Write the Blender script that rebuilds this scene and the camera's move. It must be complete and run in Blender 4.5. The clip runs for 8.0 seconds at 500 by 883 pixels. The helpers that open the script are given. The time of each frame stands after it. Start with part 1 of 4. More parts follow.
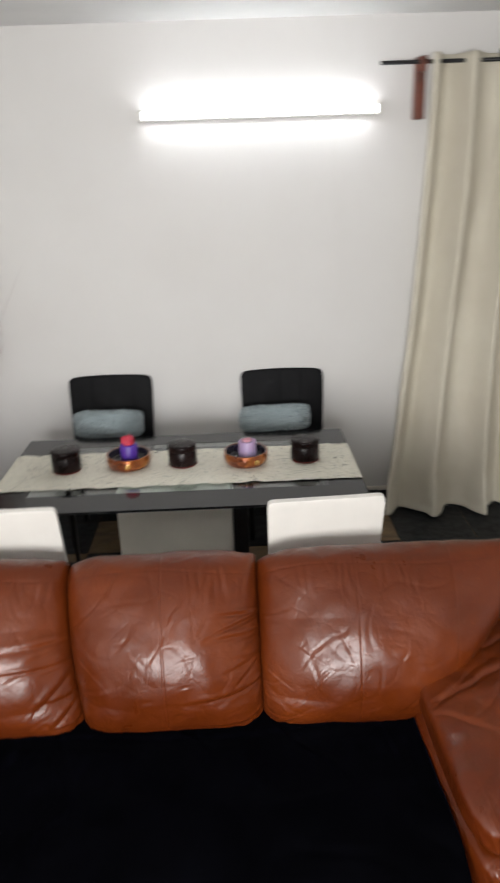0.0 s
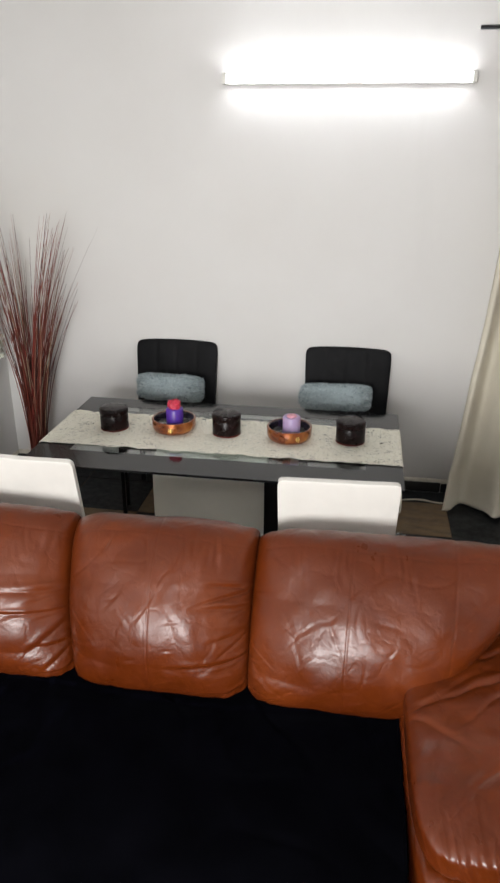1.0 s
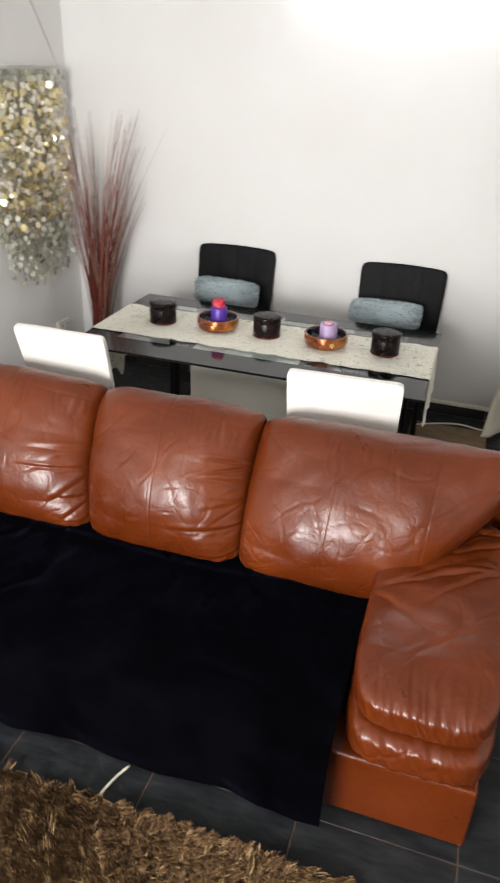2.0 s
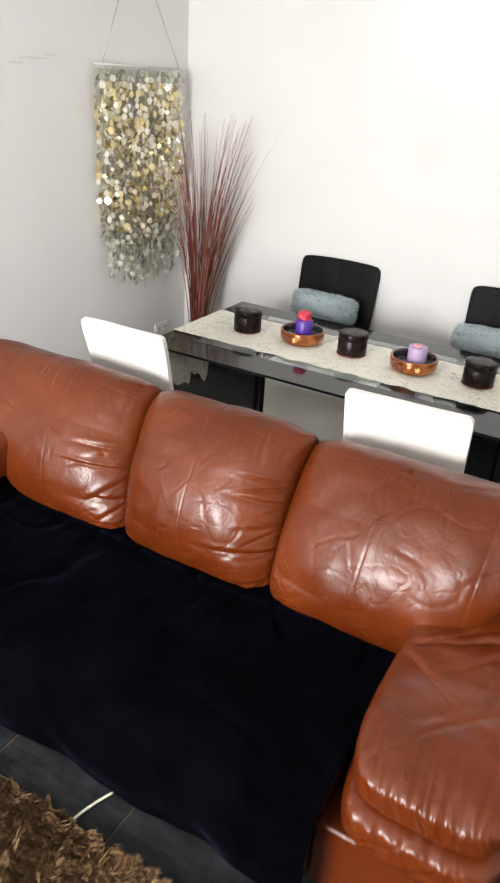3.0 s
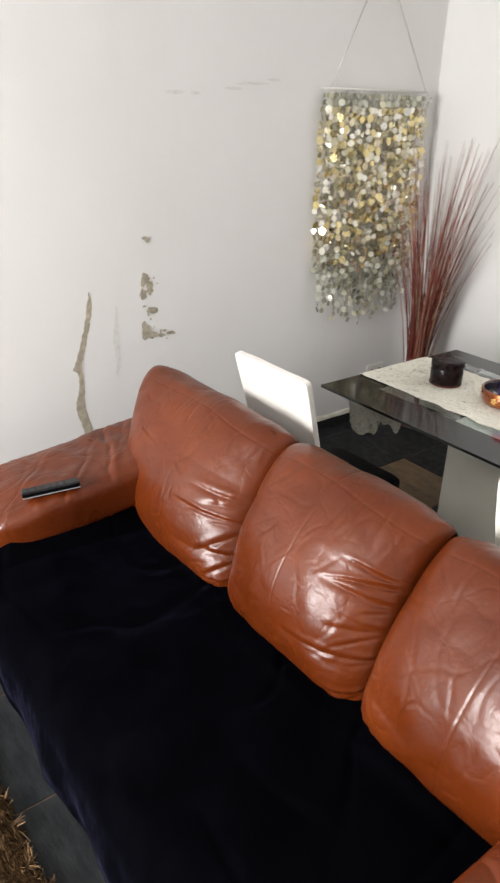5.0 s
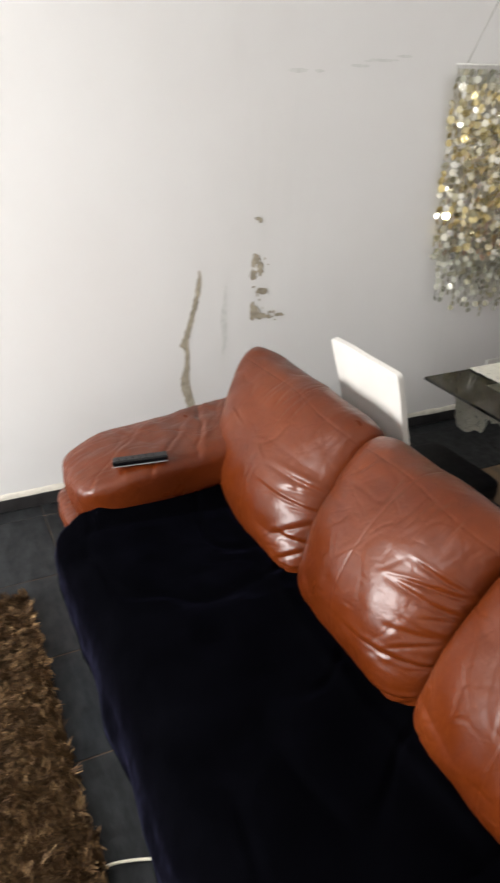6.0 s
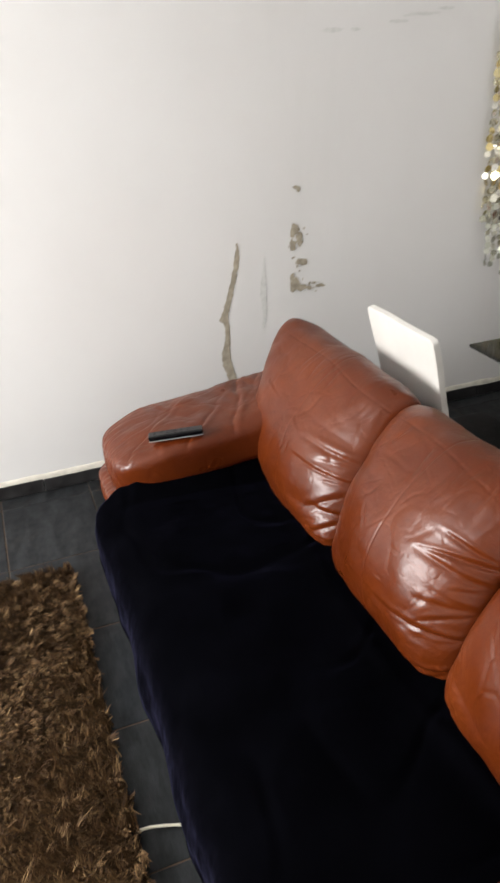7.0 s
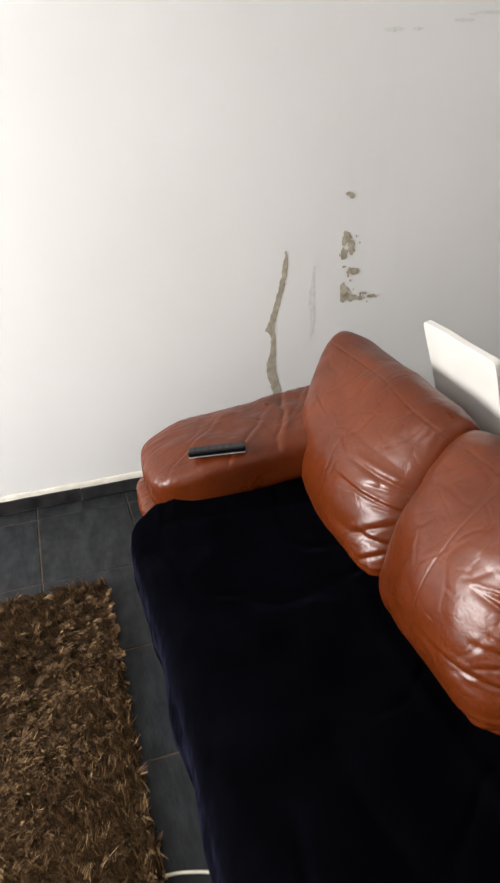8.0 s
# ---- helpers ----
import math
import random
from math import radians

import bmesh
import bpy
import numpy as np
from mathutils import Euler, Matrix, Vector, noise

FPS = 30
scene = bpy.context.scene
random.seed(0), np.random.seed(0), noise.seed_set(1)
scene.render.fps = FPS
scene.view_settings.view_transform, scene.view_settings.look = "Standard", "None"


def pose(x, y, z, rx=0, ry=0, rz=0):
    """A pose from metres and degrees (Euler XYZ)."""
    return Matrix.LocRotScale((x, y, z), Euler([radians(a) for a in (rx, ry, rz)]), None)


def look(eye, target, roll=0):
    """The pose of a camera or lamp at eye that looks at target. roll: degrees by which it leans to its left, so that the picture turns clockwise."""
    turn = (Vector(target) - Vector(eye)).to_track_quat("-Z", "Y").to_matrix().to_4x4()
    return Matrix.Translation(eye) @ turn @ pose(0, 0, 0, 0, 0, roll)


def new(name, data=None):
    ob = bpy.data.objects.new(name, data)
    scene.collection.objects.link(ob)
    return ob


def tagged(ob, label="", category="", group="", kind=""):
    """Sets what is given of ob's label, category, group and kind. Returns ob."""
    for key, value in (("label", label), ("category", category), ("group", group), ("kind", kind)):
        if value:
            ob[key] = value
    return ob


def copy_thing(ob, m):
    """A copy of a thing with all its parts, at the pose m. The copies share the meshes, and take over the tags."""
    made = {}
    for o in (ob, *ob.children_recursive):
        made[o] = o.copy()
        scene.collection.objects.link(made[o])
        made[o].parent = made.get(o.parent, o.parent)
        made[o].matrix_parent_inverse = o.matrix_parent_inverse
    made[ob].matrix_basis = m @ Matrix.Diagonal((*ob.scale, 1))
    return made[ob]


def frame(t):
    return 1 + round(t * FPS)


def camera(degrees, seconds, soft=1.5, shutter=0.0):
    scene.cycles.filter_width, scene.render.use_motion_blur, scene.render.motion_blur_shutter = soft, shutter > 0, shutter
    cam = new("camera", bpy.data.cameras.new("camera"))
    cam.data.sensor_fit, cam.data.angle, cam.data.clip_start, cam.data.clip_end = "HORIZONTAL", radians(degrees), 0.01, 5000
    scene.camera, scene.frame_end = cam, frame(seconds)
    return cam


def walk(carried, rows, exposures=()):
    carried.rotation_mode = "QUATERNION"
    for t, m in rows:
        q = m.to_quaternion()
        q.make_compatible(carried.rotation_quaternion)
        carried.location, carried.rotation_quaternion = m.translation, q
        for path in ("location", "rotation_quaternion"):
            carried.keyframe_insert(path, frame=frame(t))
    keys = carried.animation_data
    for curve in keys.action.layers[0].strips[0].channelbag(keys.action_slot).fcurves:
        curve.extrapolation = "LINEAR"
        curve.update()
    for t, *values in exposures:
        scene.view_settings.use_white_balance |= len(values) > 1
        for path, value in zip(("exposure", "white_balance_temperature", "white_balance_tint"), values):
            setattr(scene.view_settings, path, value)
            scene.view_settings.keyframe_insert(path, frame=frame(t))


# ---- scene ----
cam = camera(39.0, 8.0, soft=2.2, shutter=0.7)
PATH = [
    (0, (-0.12, -1.002, 2.199), (-0.088, 0.866, 1.483), -2.0),
    (0.2, (-0.062, -0.984, 2.172), (-0.136, 0.884, 1.462), 0.9),
    (0.5, (0.082, -0.943, 2.143), (-0.05, 0.947, 1.504), 5.5),
    (1, (0.243, -0.936, 2.162), (-0.044, 0.886, 1.39), 0.3),
    (1.2, (0.288, -0.96, 2.129), (-0.029, 0.85, 1.339), 0.7),
    (1.5, (0.391, -1.035, 2.081), (-0.034, 0.685, 1.153), 1.4),
    (2, (0.598, -1.085, 2.079), (0.084, 0.6, 1.132), 2.5),
    (2.2, (0.683, -1.062, 2.046), (0.055, 0.593, 1.116), 2.0),
    (3.3, (0.804, -0.709, 1.982), (-0.081, 0.829, 1.059), 3.4),
    (3.5, (0.788, -0.665, 1.969), (-0.133, 0.848, 1.04), 2.5),
    (4, (0.861, -0.451, 1.945), (-0.279, 0.914, 1.029), 3.2),
    (4.5, (0.924, -0.281, 1.932), (-0.43, 0.854, 0.995), 1.5),
    (4.7, (0.92, -0.242, 1.921), (-0.477, 0.891, 1.047), 1.5),
    (5.8, (0.979, -0.022, 1.928), (-0.584, 0.822, 1.009), 1.9),
    (6, (0.993, -0.024, 1.932), (-0.612, 0.74, 1.016), 1.1),
    (6.5, (1.02, 0.035, 1.92), (-0.624, 0.698, 0.995), -1.3),
    (7, (1.027, 0.084, 1.899), (-0.624, 0.668, 0.932), -2.7),
    (7.2, (1.019, 0.105, 1.901), (-0.642, 0.629, 0.917), -3.1),
    (7.5, (0.971, 0.107, 1.892), (-0.71, 0.579, 0.917), -3.5),
    (8, (0.89, 0.112, 1.893), (-0.798, 0.593, 0.935), -2.6),
]
walk(cam, [(t, look(eye, target, roll)) for t, eye, target, roll in PATH],
     exposures=[(0, -1.15), (1.0, -1.05), (2.0, -0.65), (3.3, -0.43), (4.0, -0.45), (4.5, -0.5), (6.0, -0.7), (8.0, -0.78)])

# ---- world and lights ----
ROOM = dict(w=-2.175, e=2.7, s=-2.9, n=3.5, top=2.99)
world = bpy.data.worlds.new("world")
scene.world = world
world.use_nodes = True
wn = world.node_tree.nodes
sky = wn.new("ShaderNodeTexSky")
sky.sky_type = "NISHITA"
sky.sun_disc = False
sky.sun_elevation, sky.sun_rotation = radians(50), radians(20)
world.node_tree.links.new(sky.outputs[0], wn["Background"].inputs[0])
wn["Background"].inputs[1].default_value = 0.1


def area_lamp(name, m, sx, sy, power, colour):
    lamp = bpy.data.lights.new(name, "AREA")
    lamp.shape, lamp.size, lamp.size_y, lamp.energy, lamp.color = "RECTANGLE", sx, sy, power, colour
    ob = new(name, lamp)
    ob.matrix_world = m
    return ob


# daylight that comes in by the south window
WIN = (-1.35, 0.25, 1.10, 2.30)
area_lamp("window_daylight", look(((WIN[0] + WIN[1]) / 2, ROOM["s"] - 0.02, (WIN[2] + WIN[3]) / 2), ((WIN[0] + WIN[1]) / 2, 3, 1.2)),
          WIN[1] - WIN[0] - 0.1, WIN[3] - WIN[2] - 0.1, 460, (0.98, 0.975, 0.97))
TUBE_GLOW = 38.0


# ---- materials ----
class Nodes:
    """A small writer of node materials."""

    def __init__(self, name):
        self.mat = bpy.data.materials.new(name)
        self.mat.use_nodes = True
        self.tree = self.mat.node_tree
        self.b = self.tree.nodes["Principled BSDF"]
        self.co = self.tree.nodes.new("ShaderNodeTexCoord")

    def node(self, kind, **values):
        n = self.tree.nodes.new(kind)
        for k, v in values.items():
            if k == "blend":
                n.blend_type = v
            elif k == "data":
                n.data_type = v
            elif k == "op":
                n.operation = v
            else:
                n.inputs[k].default_value = v
        return n

    def link(self, a, b):
        self.tree.links.new(a, b)

    def noise(self, scale, detail=4.0, rough=0.55, stretch=None, distort=0.0):
        n = self.node("ShaderNodeTexNoise", Scale=scale, Detail=detail, Roughness=rough, Distortion=distort)
        src = self.co.outputs["Object"]
        if stretch:
            m = self.node("ShaderNodeMapping", Scale=stretch)
            self.link(src, m.inputs[0])
            src = m.outputs[0]
        self.link(src, n.inputs["Vector"])
        return n.outputs[0]

    def voronoi(self, scale, feature="F1"):
        n = self.node("ShaderNodeTexVoronoi", Scale=scale)
        n.feature = feature
        self.link(self.co.outputs["Object"], n.inputs["Vector"])
        return n.outputs["Distance"]

    def ramp(self, fac, stops):
        n = self.tree.nodes.new("ShaderNodeValToRGB")
        e = n.color_ramp.elements
        while len(e) < len(stops):
            e.new(0.5)
        for el, (p, c) in zip(e, stops):
            el.position, el.color = p, (*c, 1) if len(c) == 3 else c
        self.link(fac, n.inputs[0])
        return n.outputs[0]

    def grey(self, fac, lo, hi, a=0.0, b=1.0):
        n = self.node("ShaderNodeMapRange", **{"From Min": lo, "From Max": hi, "To Min": a, "To Max": b})
        self.link(fac, n.inputs[0])
        return n.outputs[0]

    def mix(self, fac, a, b, blend="MIX"):
        n = self.tree.nodes.new("ShaderNodeMix")
        n.data_type, n.blend_type = "RGBA", blend
        for socket, v in ((n.inputs[0], fac), (n.inputs[6], a), (n.inputs[7], b)):
            if isinstance(v, (int, float)):
                socket.default_value = v
            elif isinstance(v, tuple):
                socket.default_value = (*v, 1)
            else:
                self.link(v, socket)
        return n.outputs[2]

    def add(self, a, b, op="ADD"):
        n = self.tree.nodes.new("ShaderNodeMath")
        n.operation = op
        for socket, v in ((n.inputs[0], a), (n.inputs[1], b)):
            if isinstance(v, (int, float)):
                socket.default_value = v
            else:
                self.link(v, socket)
        return n.outputs[0]

    def island(self):
        return self.tree.nodes.new("ShaderNodeNewGeometry").outputs["Random Per Island"]

    def chance(self):
        return self.tree.nodes.new("ShaderNodeObjectInfo").outputs["Random"]

    def bump(self, height, strength=0.3, distance=0.002):
        n = self.node("ShaderNodeBump", Strength=strength, Distance=distance)
        self.link(height, n.inputs["Height"])
        if self.b.inputs["Normal"].is_linked:
            self.link(self.b.inputs["Normal"].links[0].from_socket, n.inputs["Normal"])
        self.link(n.outputs[0], self.b.inputs["Normal"])

    def set(self, **values):
        for k, v in values.items():
            s = self.b.inputs[k.replace("_", " ")]
            if isinstance(v, (int, float)):
                s.default_value = v
            elif isinstance(v, tuple):
                s.default_value = (*v, 1)
            else:
                self.link(v, s)
        return self


def plain(name, colour, rough=0.5, metal=0.0, vary=0.15, scale=25.0, grain=0.0, **more):
    """A surface of one colour with soft stains and a fine grain."""
    n = Nodes(name)
    dark = tuple(c * (1 - vary) for c in colour)
    light = tuple(min(1, c * (1 + vary)) for c in colour)
    a = n.noise(scale, 5)
    n.set(Base_Color=n.ramp(a, [(0.3, dark), (0.7, light)]), Metallic=metal,
          Roughness=n.grey(n.noise(scale * 2.7, 3), 0.3, 0.7, max(0.02, rough - 0.07), min(1, rough + 0.07)), **more)
    if grain:
        n.bump(n.noise(scale * 14, 3), grain, 0.001)
    return n.mat


def wall_paint():
    n = Nodes("wall_paint")
    big = n.noise(1.1, 4, 0.6)
    streak = n.noise(1.6, 5, 0.6, stretch=(1.5, 1.5, 0.25))
    c = n.ramp(big, [(0.25, (0.690, 0.672, 0.650)), (0.75, (0.735, 0.722, 0.705))])
    c = n.mix(n.grey(streak, 0.62, 0.85, 0, 0.25), c, (0.57, 0.56, 0.525))
    n.set(Base_Color=c, Roughness=0.55, Specular_IOR_Level=0.35)
    n.bump(n.noise(9, 5), 0.25, 0.003)
    n.bump(n.noise(160, 2), 0.15, 0.0008)
    return n.mat


def leather():
    n = Nodes("brown_leather")
    big, mid = n.noise(3.2, 3, 0.5), n.noise(13, 3, 0.5)
    c = n.ramp(big, [(0.25, (0.074, 0.0125, 0.0016)), (0.55, (0.112, 0.0200, 0.0024)), (0.8, (0.155, 0.031, 0.0045))])
    c = n.mix(n.grey(mid, 0.45, 0.75, 0, 0.45), c, (0.07, 0.0100, 0.0020))
    # rubbed, paler wear in small flecks
    c = n.mix(n.grey(n.noise(48, 5, 0.7), 0.60, 0.78, 0, 0.30), c, (0.21, 0.060, 0.016))
    rough = n.add(n.grey(mid, 0.3, 0.7, 0.29, 0.37), n.grey(big, 0.3, 0.7, -0.03, 0.04))
    n.set(Base_Color=c, Roughness=rough, Specular_IOR_Level=0.44)
    n.bump(n.noise(22, 4, 0.6, stretch=(1, 1, 0.6), distort=0.8), 0.22, 0.003)
    # two nets of fine creases, bent by noise
    warp = n.node("ShaderNodeTexNoise", Scale=9.0, Detail=3.0)
    n.link(n.co.outputs["Object"], warp.inputs["Vector"])
    bent = n.node("ShaderNodeVectorMath", op="MULTIPLY_ADD")
    bent.inputs[1].default_value = (0.16, 0.16, 0.16)
    n.link(warp.outputs[1], bent.inputs[0])
    n.link(n.co.outputs["Object"], bent.inputs[2])
    for size, reach, strength in ((9.0, 0.12, 0.13), (28.0, 0.18, 0.045)):
        net = n.node("ShaderNodeTexVoronoi", Scale=size)
        net.feature = "DISTANCE_TO_EDGE"
        n.link(bent.outputs[0], net.inputs["Vector"])
        n.bump(n.grey(net.outputs["Distance"], 0.0, reach), strength, 0.004)
    n.bump(n.voronoi(420, "DISTANCE_TO_EDGE"), 0.12, 0.0006)
    return n.mat


def velvet():
    n = Nodes("black_velvet")
    a, b = n.noise(5, 5, 0.6), n.noise(14, 6, 0.7, stretch=(2.2, 0.8, 0.8))
    c = n.ramp(a, [(0.3, (0.0007, 0.0007, 0.0010)), (0.7, (0.0017, 0.0017, 0.0026))])
    n.set(Base_Color=c, Roughness=0.95, Specular_IOR_Level=0.0, Sheen_Weight=n.grey(b, 0.35, 0.72, 0.12, 0.75), Sheen_Roughness=0.25,
          Sheen_Tint=(0.20, 0.20, 0.40))
    n.bump(n.noise(300, 3), 0.4, 0.001)
    n.bump(n.noise(30, 4), 0.25, 0.003)
    return n.mat


def slate(name, brown):
    n = Nodes(name)
    r = n.chance()
    if brown:
        base = n.ramp(r, [(0.0, (0.15, 0.095, 0.050)), (1.0, (0.20, 0.135, 0.075))])
    else:
        base = n.ramp(r, [(0.0, (0.007, 0.008, 0.009)), (0.5, (0.011, 0.0115, 0.0125)), (1.0, (0.008, 0.0095, 0.012))])
    c = n.mix(n.grey(n.noise(7, 6, 0.65, stretch=(0.6, 2.2, 1)), 0.42, 0.72, 0, 0.75), base, (0.038, 0.041, 0.043))
    c = n.mix(n.grey(n.noise(3, 5), 0.6, 0.8, 0, 0.5), c, (0.03, 0.023, 0.016))
    n.set(Base_Color=c, Roughness=n.grey(n.noise(20, 4), 0.3, 0.7, 0.42, 0.7), Specular_IOR_Level=0.22)
    n.bump(n.noise(14, 6, 0.65, stretch=(0.7, 1.8, 1)), 0.6, 0.004)
    return n.mat


def shell(name, pale):
    n = Nodes(name)
    r = n.add(n.add(n.island(), n.add(n.chance(), 13.7, "MULTIPLY")), 1.0, "MODULO")
    if pale:
        c = n.ramp(r, [(0.0, (0.50, 0.50, 0.40)), (0.4, (0.72, 0.72, 0.62)), (0.7, (0.62, 0.58, 0.40)), (1.0, (0.30, 0.30, 0.22))])
        n.set(Base_Color=c, Roughness=0.22, Metallic=0.25, Alpha=n.grey(r, 0, 1, 0.9, 0.55))
    else:
        c = n.ramp(r, [(0.0, (0.90, 0.86, 0.70)), (0.2, (0.95, 0.94, 0.88)), (0.38, (0.78, 0.66, 0.36)), (0.55, (0.88, 0.72, 0.34)), (0.68, (0.62, 0.57, 0.38)), (0.84, (0.94, 0.90, 0.76)), (1.0, (0.46, 0.42, 0.26))])
        n.set(Base_Color=c, Roughness=n.grey(r, 0, 1, 0.10, 0.24), Metallic=0.8)
    n.bump(n.noise(70, 3), 0.35, 0.003)
    return n.mat


def lace():
    n = Nodes("cream_lace")
    a = n.noise(46, 4, 0.6, stretch=(0.7, 1.6, 1), distort=1.5)
    c = n.mix(n.grey(n.noise(120, 3), 0.35, 0.7, 0, 1), (0.70, 0.67, 0.56), (0.88, 0.86, 0.77))
    n.set(Base_Color=c, Roughness=0.9, Specular_IOR_Level=0.1, Alpha=n.grey(a, 0.36, 0.40, 0.0, 1.0))
    n.bump(n.noise(60, 4), 0.5, 0.005)
    n.bump(n.noise(130, 4), 0.4, 0.003)
    return n.mat


def shag():
    n = Nodes("brown_shag")
    r = n.island()
    c = n.ramp(r, [(0.0, (0.030, 0.013, 0.004)), (0.4, (0.078, 0.040, 0.014)), (0.8, (0.16, 0.090, 0.037)), (1.0, (0.34, 0.22, 0.105))])
    c = n.mix(n.grey(n.noise(9, 4), 0.45, 0.75, 0, 0.5), c, (0.06, 0.029, 0.011))
    n.set(Base_Color=c, Roughness=0.75, Specular_IOR_Level=0.25)
    return n.mat


def curtain_cloth():
    n = Nodes("cream_curtain")
    weave = n.noise(260, 2, 0.5, stretch=(1, 1, 0.25))
    c = n.mix(n.grey(n.noise(2.2, 4), 0.35, 0.7, 0, 1), (0.58, 0.535, 0.44), (0.66, 0.62, 0.52))
    n.set(Base_Color=c, Roughness=0.85, Specular_IOR_Level=0.15)
    n.bump(weave, 0.25, 0.001)
    return n.mat


def stem_skin():
    n = Nodes("dry_reed")
    c = n.ramp(n.chance(), [(0.0, (0.08, 0.016, 0.010)), (0.3, (0.19, 0.035, 0.020)), (0.58, (0.28, 0.045, 0.028)), (0.66, (0.025, 0.014, 0.012)), (0.80, (0.36, 0.03, 0.024)), (0.93, (0.40, 0.30, 0.20))])
    n.set(Base_Color=n.mix(n.grey(n.noise(30, 4, 0.6, stretch=(1, 1, 0.2)), 0.4, 0.7, 0, 0.5), c, (0.09, 0.04, 0.028)), Roughness=0.5)
    return n.mat


def fur():
    n = Nodes("grey_fur")
    c = n.ramp(n.island(), [(0.0, (0.20, 0.25, 0.27)), (0.5, (0.38, 0.45, 0.47)), (1.0, (0.60, 0.66, 0.67))])
    n.set(Base_Color=c, Roughness=0.8, Specular_IOR_Level=0.2, Sheen_Weight=0.3)
    return n.mat


def copper_bowl():
    n = Nodes("copper_lacquer")
    c = n.ramp(n.noise(16, 5, 0.6, distort=1), [(0.3, (0.10, 0.018, 0.005)), (0.5, (0.26, 0.062, 0.011)), (0.66, (0.44, 0.15, 0.025)), (0.82, (0.65, 0.34, 0.08))])
    n.set(Base_Color=c, Roughness=0.25, Metallic=0.55, Coat_Weight=0.8, Coat_Roughness=0.08)
    return n.mat


def clear_glass(name, tint, rough=0.02):
    n = Nodes(name)
    n.set(Base_Color=tint, Roughness=rough, Transmission_Weight=1.0, IOR=1.5)
    return n.mat


def glow(name, colour, strength):
    n = Nodes(name)
    n.set(Base_Color=(0.9, 0.9, 0.9), Emission_Color=colour, Emission_Strength=strength)
    return n.mat


M_WALL, M_LEATHER, M_VELVET, M_SLATE = wall_paint(), leather(), velvet(), slate("slate_tile", False)
M_SHELL, M_SHELL_PALE = shell("capiz_shell", False), shell("pale_capiz_shell", True)
M_LACE, M_SHAG, M_CURTAIN, M_REED, M_FUR, M_COPPER = lace(), shag(), curtain_cloth(), stem_skin(), fur(), copper_bowl()
# invented dark colour for the unseen south wall, keeps pale reflections off the leather
M_UNSEEN_DARK = plain("unseen_wall_darkened", (0.09, 0.07, 0.058), 0.7, vary=0.1, scale=3, grain=0.2)
M_SLATE_BROWN = slate("brown_slate_tile", True)
M_CEIL = plain("ceiling_paint", (0.76, 0.76, 0.75), 0.7, vary=0.03, scale=3, grain=0.15)
M_GROUT = plain("grout", (0.075, 0.044, 0.024), 0.9, vary=0.4, grain=0.4)
M_SKIRT = plain("black_skirting_tile", (0.022, 0.021, 0.021), 0.35, vary=0.6, scale=12, grain=0.2)
M_PLASTER = plain("bare_plaster", (0.36, 0.315, 0.24), 0.95, vary=0.3, scale=30, grain=0.8)
M_SMUDGE = plain("smudged_paint", (0.63, 0.625, 0.595), 0.6, vary=0.08, scale=40)
M_STRIP = plain("rough_white_filler", (0.62, 0.58, 0.50), 0.9, vary=0.15, scale=20, grain=0.6)
M_BLACKL = plain("black_faux_leather", (0.003, 0.003, 0.0038), 0.55, vary=0.3, scale=14, grain=0.25, Specular_IOR_Level=0.12)
M_WHITEL = plain("white_faux_leather", (0.69, 0.665, 0.62), 0.42, vary=0.04, scale=8, grain=0.2)
M_BLACKM = plain("black_metal", (0.015, 0.015, 0.016), 0.35, metal=0.6, vary=0.3)
M_BAND = plain("black_painted_glass", (0.008, 0.009, 0.010), 0.08, vary=0.1)
M_GLASS = clear_glass("table_glass", (0.80, 0.88, 0.86))
M_PANE = clear_glass("window_glass", (0.97, 0.98, 0.98))
M_PEDESTAL = plain("grey_lacquer", (0.70, 0.68, 0.60), 0.35, vary=0.05, scale=5)
M_POT = plain("dark_lacquer", (0.008, 0.003, 0.003), 0.28, vary=0.4, scale=9, Specular_IOR_Level=0.2)
M_POTRIM = plain("red_brown_lacquer", (0.12, 0.018, 0.012), 0.25, vary=0.3)
M_INNER = plain("dark_bowl_lining", (0.012, 0.008, 0.022), 0.12, vary=0.3, Coat_Weight=0.8)
M_GOLD = plain("gold_paint", (0.85, 0.62, 0.20), 0.3, metal=0.9, vary=0.2)
M_PURPLE = plain("purple_wax", (0.085, 0.028, 0.30), 0.4, vary=0.12, scale=18, Subsurface_Weight=0.1)
M_LILAC = plain("lilac_wax", (0.40, 0.29, 0.47), 0.45, vary=0.08, scale=18, Subsurface_Weight=0.1)
M_ROSE = plain("rose_wax", (0.55, 0.035, 0.07), 0.45, vary=0.15, scale=20)
M_PINK = plain("pink_wax", (0.62, 0.30, 0.36), 0.5, vary=0.1, scale=20)
M_REDWOOD = plain("red_brown_wood", (0.14, 0.035, 0.018), 0.4, vary=0.4, scale=20)
M_PLASTIC = plain("black_plastic", (0.003, 0.003, 0.0035), 0.2, vary=0.2, Specular_IOR_Level=0.3)
M_SILVER = plain("silver_plastic", (0.42, 0.42, 0.42), 0.35, metal=0.6, vary=0.1)
M_WHITEP = plain("white_plastic", (0.74, 0.73, 0.68), 0.4, vary=0.05)
M_WIRE = plain("cream_cable", (0.66, 0.62, 0.50), 0.5, vary=0.1)
M_STEEL = plain("dull_steel", (0.40, 0.39, 0.36), 0.4, metal=0.9, vary=0.2)
M_CAPBROWN = plain("rug_backing", (0.10, 0.065, 0.035), 0.95, vary=0.3)
M_TUBE = glow("tube_glow", (0.93, 0.96, 1.0), TUBE_GLOW)


